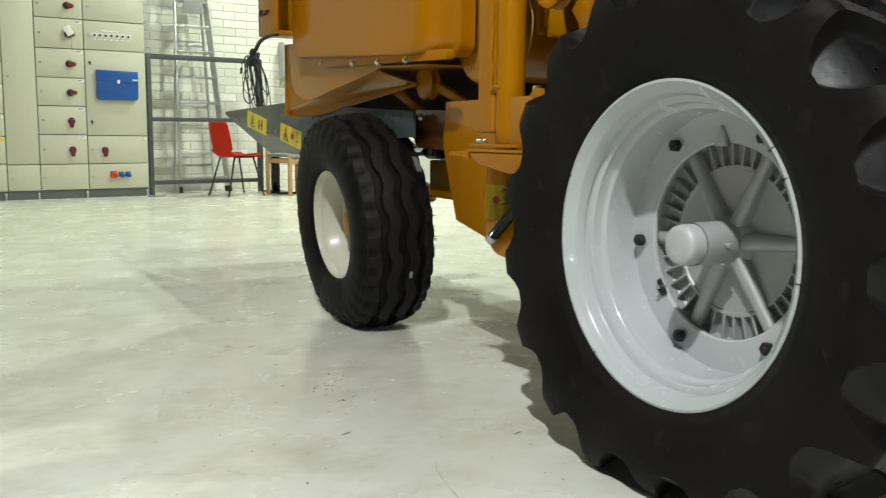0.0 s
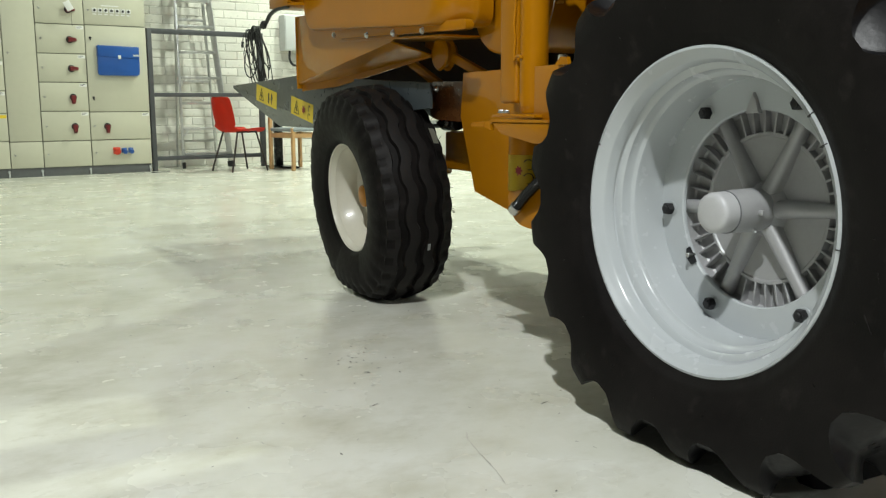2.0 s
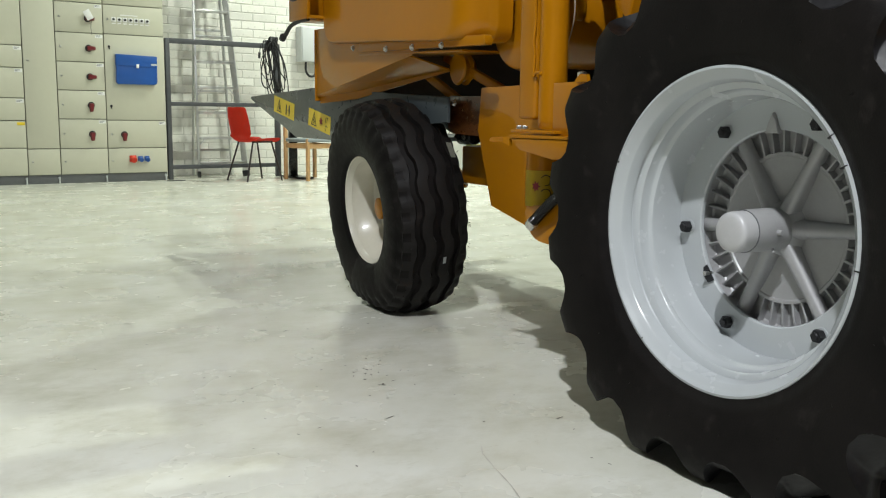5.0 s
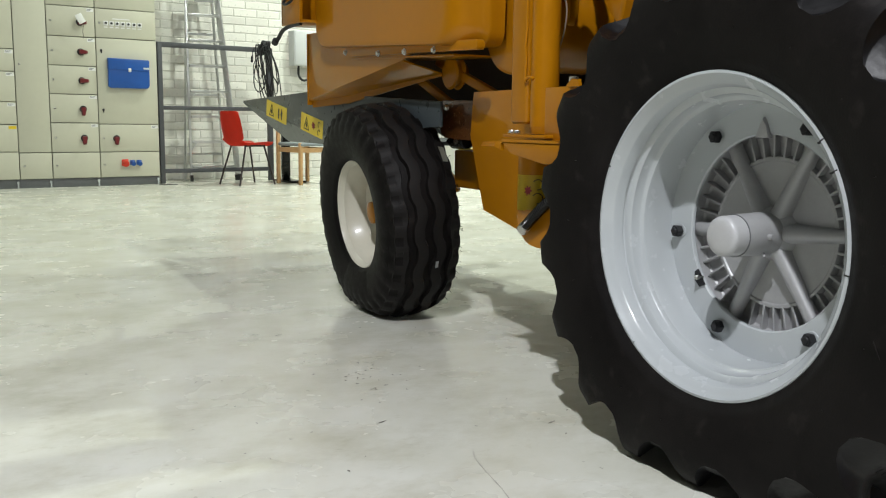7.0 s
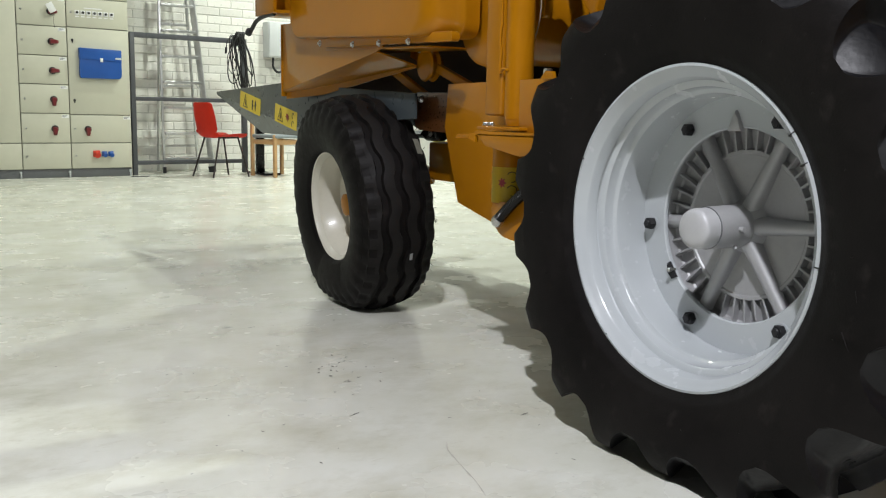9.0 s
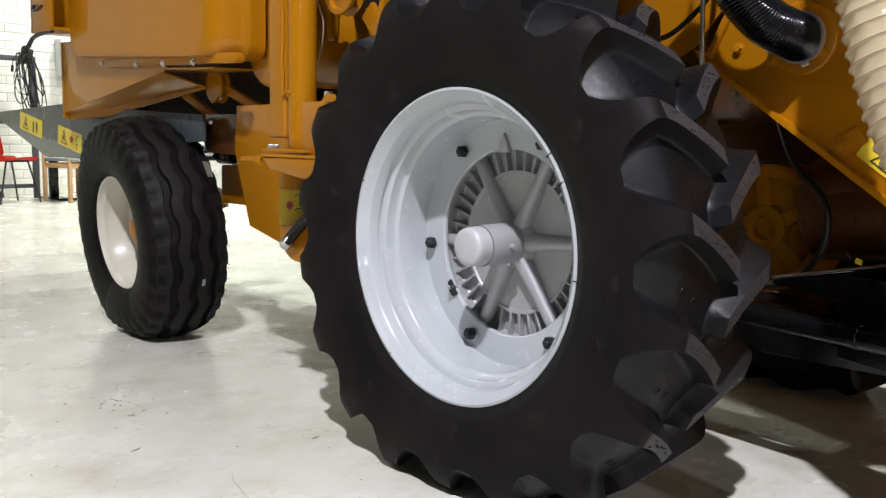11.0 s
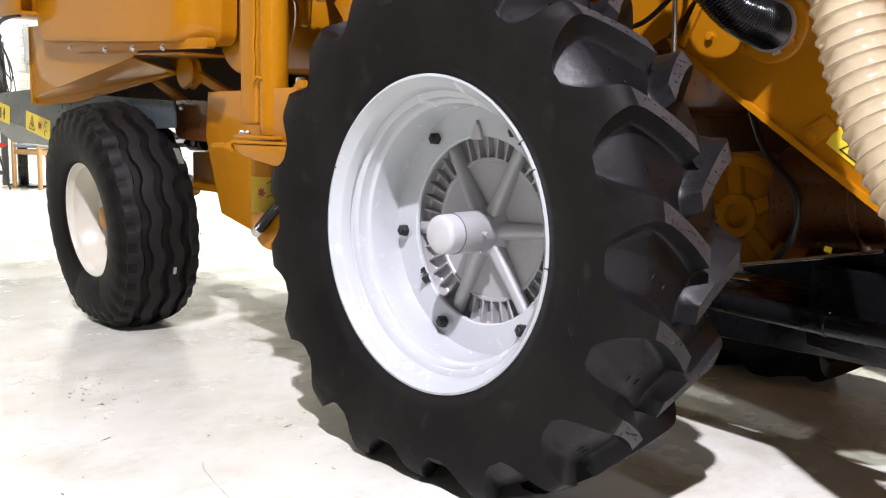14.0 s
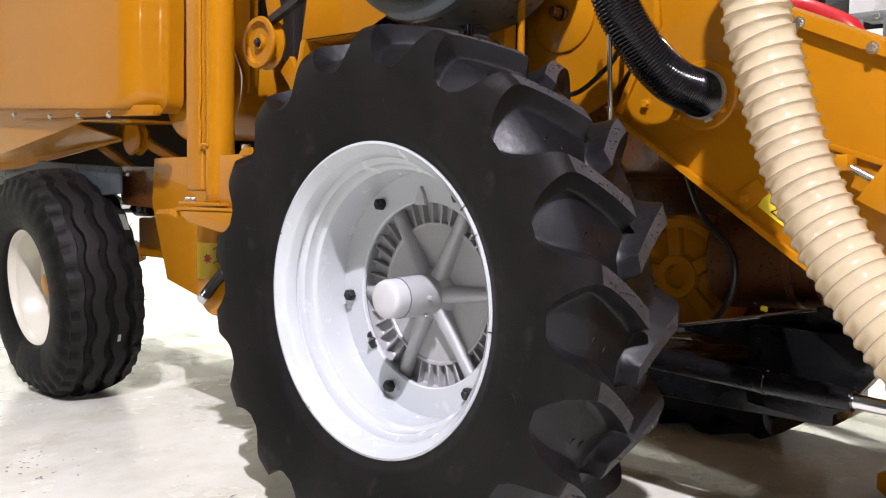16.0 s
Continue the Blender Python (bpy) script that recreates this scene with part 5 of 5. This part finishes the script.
part("bar", bm, REDPAINT, redbar)
snout = thing("crop_divider", "orange crop divider with a pointed tip near the floor", "divider", m=pose(0, 0, 0))
bm = B()
loft(bm, [[(1.10, -0.678, 0.03), (1.10, -0.678, 0.068), (1.15, -0.662, 0.062), (1.15, -0.662, 0.025)], [(1.07, -0.74, 0.004), (1.07, -0.74, 0.118), (1.19, -0.74, 0.118), (1.19, -0.74, 0.004)], [(1.0, -0.95, 0.0), (1.0, -0.95, 0.24), (1.3, -0.95, 0.24), (1.3, -0.95, 0.0)], [(1.0, -1.6, 0.0), (1.0, -1.6, 0.32), (1.3, -1.6, 0.32), (1.3, -1.6, 0.0)]])
part("snout", bm, ORANGE, snout)
# unseen box added to keep lamp light off the floor beside it
bm = B()
box(bm, (0.45, -1.95, 0.14), (1.5, -1.12, 0.72), 0.03)
part("unseen_shade_box", bm, ORANGE, snout)

# piece of a yellow trolley beyond the machine, hung on the combine instead
bm = B()
box(bm, (1.17, 2.86, 0.575), (1.45, 2.98, 0.60), 0.006)
part("yellow_trolley_bar", bm, YELLOW, combine, "yellow trolley piece, fixed here to the combine's far side")
bm = B()
pipe(bm, [(1.18, 2.94, 0.58), (1.18, 2.95, 0.55), (1.18, 2.93, 0.53), (1.18, 2.90, 0.535), (1.18, 2.89, 0.555)], 0.006, 8)
part("trolley_hook", bm, ZINC, combine)
# hanger added only to hold the trolley piece
bm = B()
rod(bm, (1.30, 2.92, 0.59), (1.30, 2.92, 0.90), 0.012, seg=10)
part("added_hanger", bm, DARK, combine)

# ---- things along the brick wall ----
def hall_thing(name, label, category, u, v, turn=0, group=""):
    return thing(name, label, category, group, m=HALL @ pose(u, v, 0, 0, 0, turn))


def knob_on(parent, x, z, upright):
    """A dark red turning handle on a black rosette."""
    bm = B()
    rod(bm, (x, -0.016, z), (x, -0.030, z), 0.036, seg=24, bevel=0.003)
    k = part("switch", bm, KNOBBASE, parent, "dark red turning handle on a black rosette")
    bm = B()
    rings = []
    for y, s in ((-0.028, 1.0), (-0.045, 0.96), (-0.060, 0.75)):
        o = [(-0.020, -0.020), (0.0, -0.028), (0.022, -0.022), (0.05, -0.020), (0.068, -0.014), (0.068, 0.014), (0.05, 0.020), (0.022, 0.022), (0.0, 0.028), (-0.020, 0.020)]
        if upright:
            o = [(b, -a) for a, b in o]
        rings.append([(x + a * s, y, z + b * s) for a, b in o])
    loft(bm, rings)
    part("grip", bm, KNOB, k, "dark red plastic grip")


def cabinet(u0, u1, doors, top=2.125):
    """A steel switchgear column: body, plinth and doors, each door (z0, z1, fittings)."""
    w = u1 - u0
    c = hall_thing("control_cabinet", "beige enamelled switchgear cabinet with dark red handles", "cabinet", u0, 8.86, group="row of control cabinets")
    bm = B()
    box(bm, (0.002, 0.0, 0.09), (w - 0.002, 0.58, top), 0.004)
    part("body", bm, GASKET, c)
    bm = B()
    box(bm, (0.0, 0.01, 0.0), (w, 0.57, 0.092), 0.003)
    part("plinth", bm, PLINTH, c, "dark grey plinth")
    bm = B()
    box(bm, (w - 0.03, -0.002, 0.045), (w - 0.008, 0.012, 0.07), 0.003)
    rod(bm, (w - 0.02, -0.008, 0.0), (w - 0.02, -0.008, 0.05), 0.008, seg=12, bevel=0.002)
    part("levelling_foot", bm, BOXGREY, c, "pale levelling foot")
    for z0, z1, fittings in doors:
        bm = B()
        box(bm, (0.005, -0.016, z0 + 0.005), (w - 0.005, 0.002, z1 - 0.005), 0.003)
        d = part("door", bm, CABINET, c)
        zm = (z0 + z1) / 2
        for f in fittings:
            if f == "lock":
                bm = B()
                rod(bm, (0.045, -0.016, zm), (0.045, -0.021, zm), 0.011, seg=16, bevel=0.001)
                part("lock", bm, ZINC, d)
            elif f in ("knob", "knob_up"):
                knob_on(d, w - 0.155 if w < 0.55 else 0.175, zm - 0.005, f == "knob_up")
            elif f == "label":
                bm = B()
                box(bm, (w - 0.085, -0.0175, z1 - 0.045), (w - 0.012, -0.0155, z1 - 0.012))
                lab = part("label_plate", bm, LABELWHITE, d, "white label plate")
                bm = B()
                for k in range(2):
                    box(bm, (w - 0.078, -0.0183, z1 - 0.024 - 0.011 * k), (w - 0.03 - 0.015 * k, -0.0172, z1 - 0.019 - 0.011 * k))
                part("printed_bar", bm, PLINTH, lab)
            elif f == "label_yellow":
                bm = B()
                box(bm, (w - 0.085, -0.0175, z1 - 0.045), (w - 0.012, -0.0155, z1 - 0.015))
                part("label_plate", bm, YELLOW, d, "yellow label plate")
            elif f == "meters":
                bm = B()
                for k in range(7):
                    box(bm, (0.085 + 0.0585 * k, -0.0205, zm - 0.022), (0.133 + 0.0585 * k, -0.015, zm + 0.024), 0.002)
                part("button_plate", bm, LABELWHITE, d, "row of white button plates")
                for k in range(7):
                    bm = B()
                    rod(bm, (0.109 + 0.0585 * k, -0.02, zm + 0.003), (0.109 + 0.0585 * k, -0.031, zm + 0.003), 0.013, seg=14, bevel=0.002)
                    part("button", bm, KNOBBASE, d, "small black button")
                bm = B()
                box(bm, (0.18, -0.0172, zm + 0.045), (0.36, -0.0155, zm + 0.056))
                for k in range(7):
                    box(bm, (0.089 + 0.0585 * k, -0.0172, zm - 0.044), (0.129 + 0.0585 * k, -0.0155, zm - 0.032))
                part("printed_strip", bm, LABELWHITE, d)
            elif f == "hooks":
                for hz in (z1 - 0.13, z0 + 0.15):
                    bm = B()
                    rod(bm, (0.05, -0.016, hz), (0.05, -0.030, hz), 0.012, seg=14, bevel=0.002)
                    box(bm, (0.044, -0.034, hz - 0.03), (0.056, -0.026, hz + 0.012), 0.002)
                    part("key_handle", bm, BOLTBLACK, d, "small black key handle")
            elif f == "sockets":
                for k, (x, m_, r) in enumerate(((0.255, REDPLASTIC, 0.035), (0.335, BLUE, 0.026), (0.405, BLUE, 0.026))):
                    bm = B()
                    box(bm, (x - r, -0.03, zm - r + 0.02), (x + r, -0.014, zm + r + 0.02), 0.004)
                    rod(bm, (x, -0.028, zm + 0.02), (x, -0.07, zm + 0.005), r * 0.92, seg=20, bevel=0.003)
                    part("socket", bm, m_, d, "round red power socket" if k == 0 else "round blue power socket")
    return c


rows3 = [2.125, 1.85, 1.545, 1.25, 0.96, 0.665, 0.36, 0.09]
cabinet(0.715, 1.195, [(b, a, (["lock", "label", "knob" if i < 4 else "knob_up"] if i < 6 else ["lock"])) for i, (a, b) in enumerate(zip(rows3, rows3[1:]))])
cabinet(0.40, 0.715, [(0.36, 2.125, ["lock"]), (0.09, 0.36, ["lock"])])
cabinet(-0.25, 0.40, [(1.39, 2.125, []), (1.17, 1.39, ["label"]), (0.87, 1.17, ["label"]), (0.645, 0.87, ["label"]), (0.37, 0.645, ["label_yellow"]), (0.09, 0.37, [])])
cabinet(1.195, 1.83, [(1.85, 2.125, ["lock"]), (1.55, 1.85, ["lock", "meters"]), (0.655, 1.55, ["hooks"]), (0.36, 0.655, ["lock", "knob_up", "label"]), (0.09, 0.36, ["lock", "sockets"])])

# paper tag that hangs on one of the handles
tag = hall_thing("paper_tag", "white paper tag hanging from a cabinet handle", "tag", 1.035, 8.78)
bm = B()
box(bm, (-0.035, 0, -0.05), (0.035, 0.004, 0.05), 0.001, pose(0, 0, 1.725, 0, -28, 0))
part("card", bm, LABELWHITE, tag)
bm = B()
pipe(bm, [(0.02, 0.002, 1.70), (0.03, 0.01, 1.66), (0.025, 0.02, 1.60), (0.035, 0.03, 1.53)], 0.002, 5)
part("string", bm, INK, tag)

# strip of black edging left on the floor
strip_ = hall_thing("edging_strip", "thin black edging strip lying on the floor by the cabinets", "strip", 1.767, 8.700)
bm = B()
box(bm, (0.0, -0.012, 0.0), (0.201, 0.012, 0.008), 0.003)
part("edging", bm, CABLE, strip_)

# blue folder held on the cabinet door
fold = hall_thing("document_folder", "blue plastic document folder with a white clasp", "folder", 1.30, 8.84)
bm = B()
slab(bm, rounded([(0.015, 1.035), (0.41, 1.035), (0.43, 1.06), (0.43, 1.255), (0.005, 1.255), (0.0, 1.06)], 0.02, 4), (0, -0.045, 0), (1, 0, 0), (0, 0, 1), -0.04, 0.003)
part("pocket", bm, BLUE, fold)
bm = B()
slab(bm, rounded([(0.0, 1.23), (0.43, 1.215), (0.43, 1.335), (0.0, 1.345)], 0.008, 3), (0, -0.052, 0), (1, 0, 0), (0, 0, 1), -0.05, 0.003)
part("flap", bm, BLUE, fold)
bm = B()
box(bm, (0.205, -0.060, 1.205), (0.235, -0.050, 1.245), 0.004)
part("clasp", bm, LABELWHITE, fold, "white plastic clasp")
bm = B()
box(bm, (0.365, -0.0545, 1.238), (0.425, -0.0515, 1.256))
part("name_strip", bm, BOXGREY, fold)

# cables that rise from the cabinet tops
loom = hall_thing("cable_loom", "beige cables rising from the cabinet top", "cables", 1.25, 9.0)
rnd = random.Random(11)
for k in range(9):
    bm = B()
    x = 0.05 * k
    pipe(bm, [(x, 0.1, 2.10), (x + rnd.uniform(-0.03, 0.03), 0.12, 2.20), (x + rnd.uniform(-0.12, 0.05), 0.15, 2.45), (x + rnd.uniform(-0.1, 0.1), 0.3, 3.0)], 0.008, 8)
    part("cable", bm, CREAM if k != 6 else CABLE, loom)

# steel frame beside the cabinets
fr = hall_thing("steel_frame", "dark grey welded steel tube frame standing on the floor", "frame", 1.86, 8.9)
for lo, hi, nm in (((0, 0, 0), (0.05, 0.05, 1.55), "upright"), ((1.30, 0, 0), (1.36, 0.05, 1.55), "upright"), ((0.05, 0.002, 1.495), (1.30, 0.048, 1.55), "rail"), ((0.05, 0.002, 0.815), (1.30, 0.048, 0.86), "rail"), ((0.05, 0.002, 0.115), (1.30, 0.048, 0.16), "rail")):
    bm = B()
    box(bm, lo, hi, 0.004)
    part(nm, bm, FRAMESTEEL, fr)
# black stand post beside the frame
bp = hall_thing("stand_post", "black steel stand with a flat foot", "stand", 3.23, 8.6)
bm = B()
box(bm, (-0.045, -0.03, 0.02), (0.045, 0.03, 0.75), 0.005)
part("column", bm, BLACK, bp)
bm = B()
box(bm, (-0.05, -0.25, 0.0), (0.14, 0.25, 0.022), 0.004)
part("foot", bm, BLACK, bp)

# aluminium step ladder in front of the wall
lad = hall_thing("step_ladder", "aluminium step ladder standing in front of the brick wall", "ladder", 2.28, 9.2)
H = 2.9
for a, b in ((0.0, 0.06), (0.58, 0.36)):
    bm = B()
    d = Vector((b - a, 0.24, H))
    m = Matrix.Translation((a, -0.10, 0)) @ d.to_track_quat("Z", "Y").to_matrix().to_4x4()
    box(bm, (-0.012, -0.035, 0.03), (0.012, 0.035, d.length), 0.003, m)
    part("stile", bm, ALU, lad)
    bm = B()
    box(bm, (-0.017, -0.042, 0.0), (0.017, 0.042, 0.07), 0.004, m)
    part("rubber_foot", bm, KNOBBASE, lad)
for k in range(9):
    z = 0.17 + 0.29 * k
    t = z / H
    bm = B()
    box(bm, (0.06 * t + 0.008, -0.10 + 0.24 * t - 0.045, z - 0.022), (0.58 - 0.22 * t - 0.008, -0.10 + 0.24 * t + 0.045, z + 0.008), 0.003)
    part("tread", bm, ALU, lad)
    if k % 2:
        for sx, dx in ((0.06 * t + 0.01, 0.07), (0.58 - 0.22 * t - 0.01, -0.07)):
            bm = B()
            rod(bm, (sx, -0.10 + 0.24 * t, z - 0.10), (sx + dx, -0.10 + 0.24 * t, z - 0.015), 0.006, seg=8)
            part("corner_brace", bm, ALU, lad)
for a, b in ((0.05, 0.10), (0.54, 0.34)):
    bm = B()
    d = Vector((b - a, -0.10, H))
    m = Matrix.Translation((a, 0.24, 0)) @ d.to_track_quat("Z", "Y").to_matrix().to_4x4()
    box(bm, (-0.012, -0.015, 0.0), (0.012, 0.015, d.length), 0.003, m)
    part("rear_stile", bm, ALU, lad)
for z in (0.30, 1.0, 1.7, 2.4):
    bm = B()
    t = z / H
    box(bm, (0.05 + 0.05 * t, 0.24 - 0.1 * t - 0.01, z - 0.015), (0.54 - 0.2 * t, 0.24 - 0.1 * t + 0.01, z + 0.015), 0.002)
    part("rear_brace", bm, ALU, lad)
bm = B()
box(bm, (0.13, 0.02, 2.05), (0.36, 0.035, 2.32), 0.003)
part("notice_plate", bm, SILVER, lad, "silver notice plate")

# coil of black cables over the frame corner
coil = hall_thing("cable_coil", "tangled black cables hung over the frame corner", "cables", 3.02, 8.87)
rnd = random.Random(8)
for k in range(11):
    w, dpt, x0 = rnd.uniform(0.03, 0.12), rnd.uniform(0.3, 0.8), rnd.uniform(-0.02, 0.16)
    lean_ = rnd.uniform(-0.06, 0.09)
    bm = B()
    pts = []
    for i in range(15):
        a = 2 * math.pi * i / 14
        pts.append((x0 + w * math.sin(a) * (1 if a > math.pi else 0.7) + lean_ * (1 - math.cos(a)), -0.03 - 0.012 * (k % 4) + 0.03 * math.sin(2 * a + k), 1.585 - dpt * (1 - math.cos(a)) / 2 + rnd.uniform(-0.02, 0.02)))
    pipe(bm, pts, rnd.choice((0.0045, 0.006, 0.007)), 7, 5)
    part("loop", bm, CABLE, coil)
bm = B()
for k in range(5):
    pipe(bm, [(0.03 + 0.02 * k, -0.05, 1.45 + 0.01 * k), (0.05 + 0.02 * k, -0.06, 1.60), (0.07 + 0.02 * k, 0.03, 1.61), (0.06 + 0.02 * k, 0.08, 1.5)], 0.009, 7)
part("loop", bm, CABLE, coil)
bm = B()
pipe(bm, [(0.0, -0.04, 1.58), (-0.07, -0.05, 1.52), (-0.09, -0.05, 1.43)], 0.005, 6)
rod(bm, (-0.09, -0.05, 1.44), (-0.095, -0.05, 1.37), 0.014, seg=10, bevel=0.003)
part("plug", bm, CABLE, coil, "black mains plug")

# red shell chair
ch = hall_thing("plastic_chair", "red moulded plastic chair on dark steel legs", "chair", 2.68, 8.42, turn=100)
bm = B()
prof = [(-0.21, 0.435), (-0.19, 0.450), (-0.10, 0.452), (0.0, 0.445), (0.10, 0.437), (0.16, 0.440), (0.195, 0.465), (0.215, 0.52), (0.235, 0.62), (0.255, 0.72), (0.268, 0.795), (0.272, 0.81)]
widths = [0.19, 0.205, 0.215, 0.215, 0.205, 0.20, 0.198, 0.20, 0.205, 0.20, 0.18, 0.15]
grid = []
for (y, z), w in zip(prof, widths):
    row = []
    for j in range(13):
        s = -1 + j / 6
        curl = abs(s) ** 4
        row.append(bm.verts.new((w * s, y - (0.035 * curl if z > 0.5 else 0.0), z + (0.028 * curl if z < 0.5 else 0.0) - (0.012 * (1 - s * s) if z < 0.46 else 0))))
    grid.append(row)
for a, b in zip(grid, grid[1:]):
    for j in range(12):
        bm.faces.new((a[j], a[j + 1], b[j + 1], b[j]))
bmesh.ops.solidify(bm, geom=bm.faces[:], thickness=0.006)
part("shell", bm, REDPLASTIC, ch, "red plastic seat shell", smooth=60)
for sx in (-1, 1):
    for y0, y1 in ((-0.12, -0.22), (0.12, 0.24)):
        bm = B()
        rod(bm, (0.14 * sx, y0, 0.435), (0.20 * sx, y1, 0.0), 0.010, seg=12)
        part("leg", bm, CHAIRLEG, ch, "dark steel tube leg")
    bm = B()
    rod(bm, (0.14 * sx, -0.13, 0.432), (0.14 * sx, 0.13, 0.432), 0.010, seg=12)
    part("seat_rail", bm, CHAIRLEG, ch)

# wooden chair with a grey seat
wc = hall_thing("wooden_chair", "beech wood chair with a grey cloth seat", "chair", 3.30, 8.27, turn=12)
for x in (-0.21, 0.21):
    for y, top in ((-0.2, 0.47), (0.2, 0.80)):
        bm = B()
        box(bm, (x - 0.019, y - 0.019, 0), (x + 0.019, y + 0.019, top), 0.006)
        part("leg", bm, BEECH, wc)
for lo, hi in (((-0.20, -0.21, 0.36), (0.20, -0.185, 0.41)), ((-0.20, 0.185, 0.36), (0.20, 0.21, 0.41)), ((-0.22, -0.2, 0.36), (-0.2, 0.2, 0.41)), ((0.2, -0.2, 0.36), (0.22, 0.2, 0.41))):
    bm = B()
    box(bm, lo, hi, 0.004)
    part("apron", bm, BEECH, wc)
bm = B()
box(bm, (-0.225, -0.23, 0.43), (0.225, 0.20, 0.47), 0.018, seg=3)
part("seat", bm, SEATGREY, wc, "grey cloth seat")
bm = B()
box(bm, (-0.20, 0.19, 0.66), (0.20, 0.212, 0.78), 0.006)
part("backrest", bm, BEECH, wc)

# grey switch box on the wall
eb = hall_thing("switch_box", "light grey electrical box on the brick wall", "electrical box", 3.88, 9.5)
bm = B()
box(bm, (-0.16, -0.16, 1.39), (0.16, 0.0, 1.82), 0.008)
part("case", bm, BOXGREY, eb)
bm = B()
box(bm, (-0.15, -0.172, 1.40), (0.15, -0.158, 1.81), 0.006)
part("lid", bm, BOXGREY, eb)
bm = B()
box(bm, (0.02, -0.176, 1.48), (0.045, -0.170, 1.52), 0.001)
part("printed_mark", bm, INK, eb)
bm = B()
pipe(bm, [(-0.06, -0.08, 1.40), (-0.065, -0.09, 1.28), (-0.02, -0.1, 1.215), (0.05, -0.1, 1.225), (0.075, -0.09, 1.30), (0.07, -0.08, 1.40)], 0.014, 10)
part("cable_loop", bm, CABLE, eb, "black cable loop")


# ---- bricks of the far wall ----
BL, BH, JOINT = 0.30, 0.0975, 0.010
rnd = random.Random(21)


def brick_mesh(k):
    bm = B()
    box(bm, (0.0, -0.0055 - 0.001 * (k % 3), 0.0), (BL - JOINT, 0.02, BH - JOINT), 0.004, seg=1)
    me = bpy.data.meshes.new("brick")
    for v in bm.verts:
        v.co += Vector((0, rnd.uniform(-0.0012, 0.0012), rnd.uniform(-0.0012, 0.0012)))
    bmesh.ops.recalc_face_normals(bm, faces=bm.faces)
    bm.to_mesh(me)
    bm.free()
    me.materials.append(BRICKWHITE)
    return me


kinds = [brick_mesh(k) for k in range(6)]
rest_v, rest_f = [], []
near = 0
for row in range(0, 34):
    z = row * BH + 0.002
    for col in range(-20, 30):
        u = col * BL + (BL / 2 if row % 2 else 0)
        if not (-3.5 < u < 5.8):
            continue
        if 1.6 <= u <= 4.4 and z < 2.35 and near < 300:
            ob = new("brick", rnd.choice(kinds))
            ob.parent = wall_north
            ob.location = (u, V1, z)
            near += 1
        else:
            o = len(rest_v)
            y = V1 - 0.006 - 0.0015 * rnd.random()
            a, b, c, d = u, u + BL - JOINT, z, z + BH - JOINT
            e = 0.004
            rest_v += [(a, V1 + 0.01, c), (b, V1 + 0.01, c), (b, V1 + 0.01, d), (a, V1 + 0.01, d), (a + e, y, c + e), (b - e, y, c + e), (b - e, y, d - e), (a + e, y, d - e)]
            rest_f += [(o + 4, o + 5, o + 6, o + 7), (o, o + 1, o + 5, o + 4), (o + 1, o + 2, o + 6, o + 5), (o + 2, o + 3, o + 7, o + 6), (o + 3, o, o + 4, o + 7)]
me = bpy.data.meshes.new("brickwork")
me.from_pydata(rest_v, [], rest_f)
me.materials.append(BRICKWHITE)
rest = new("brickwork", me)
rest.parent = wall_north
tagged(rest, kind="stuff")
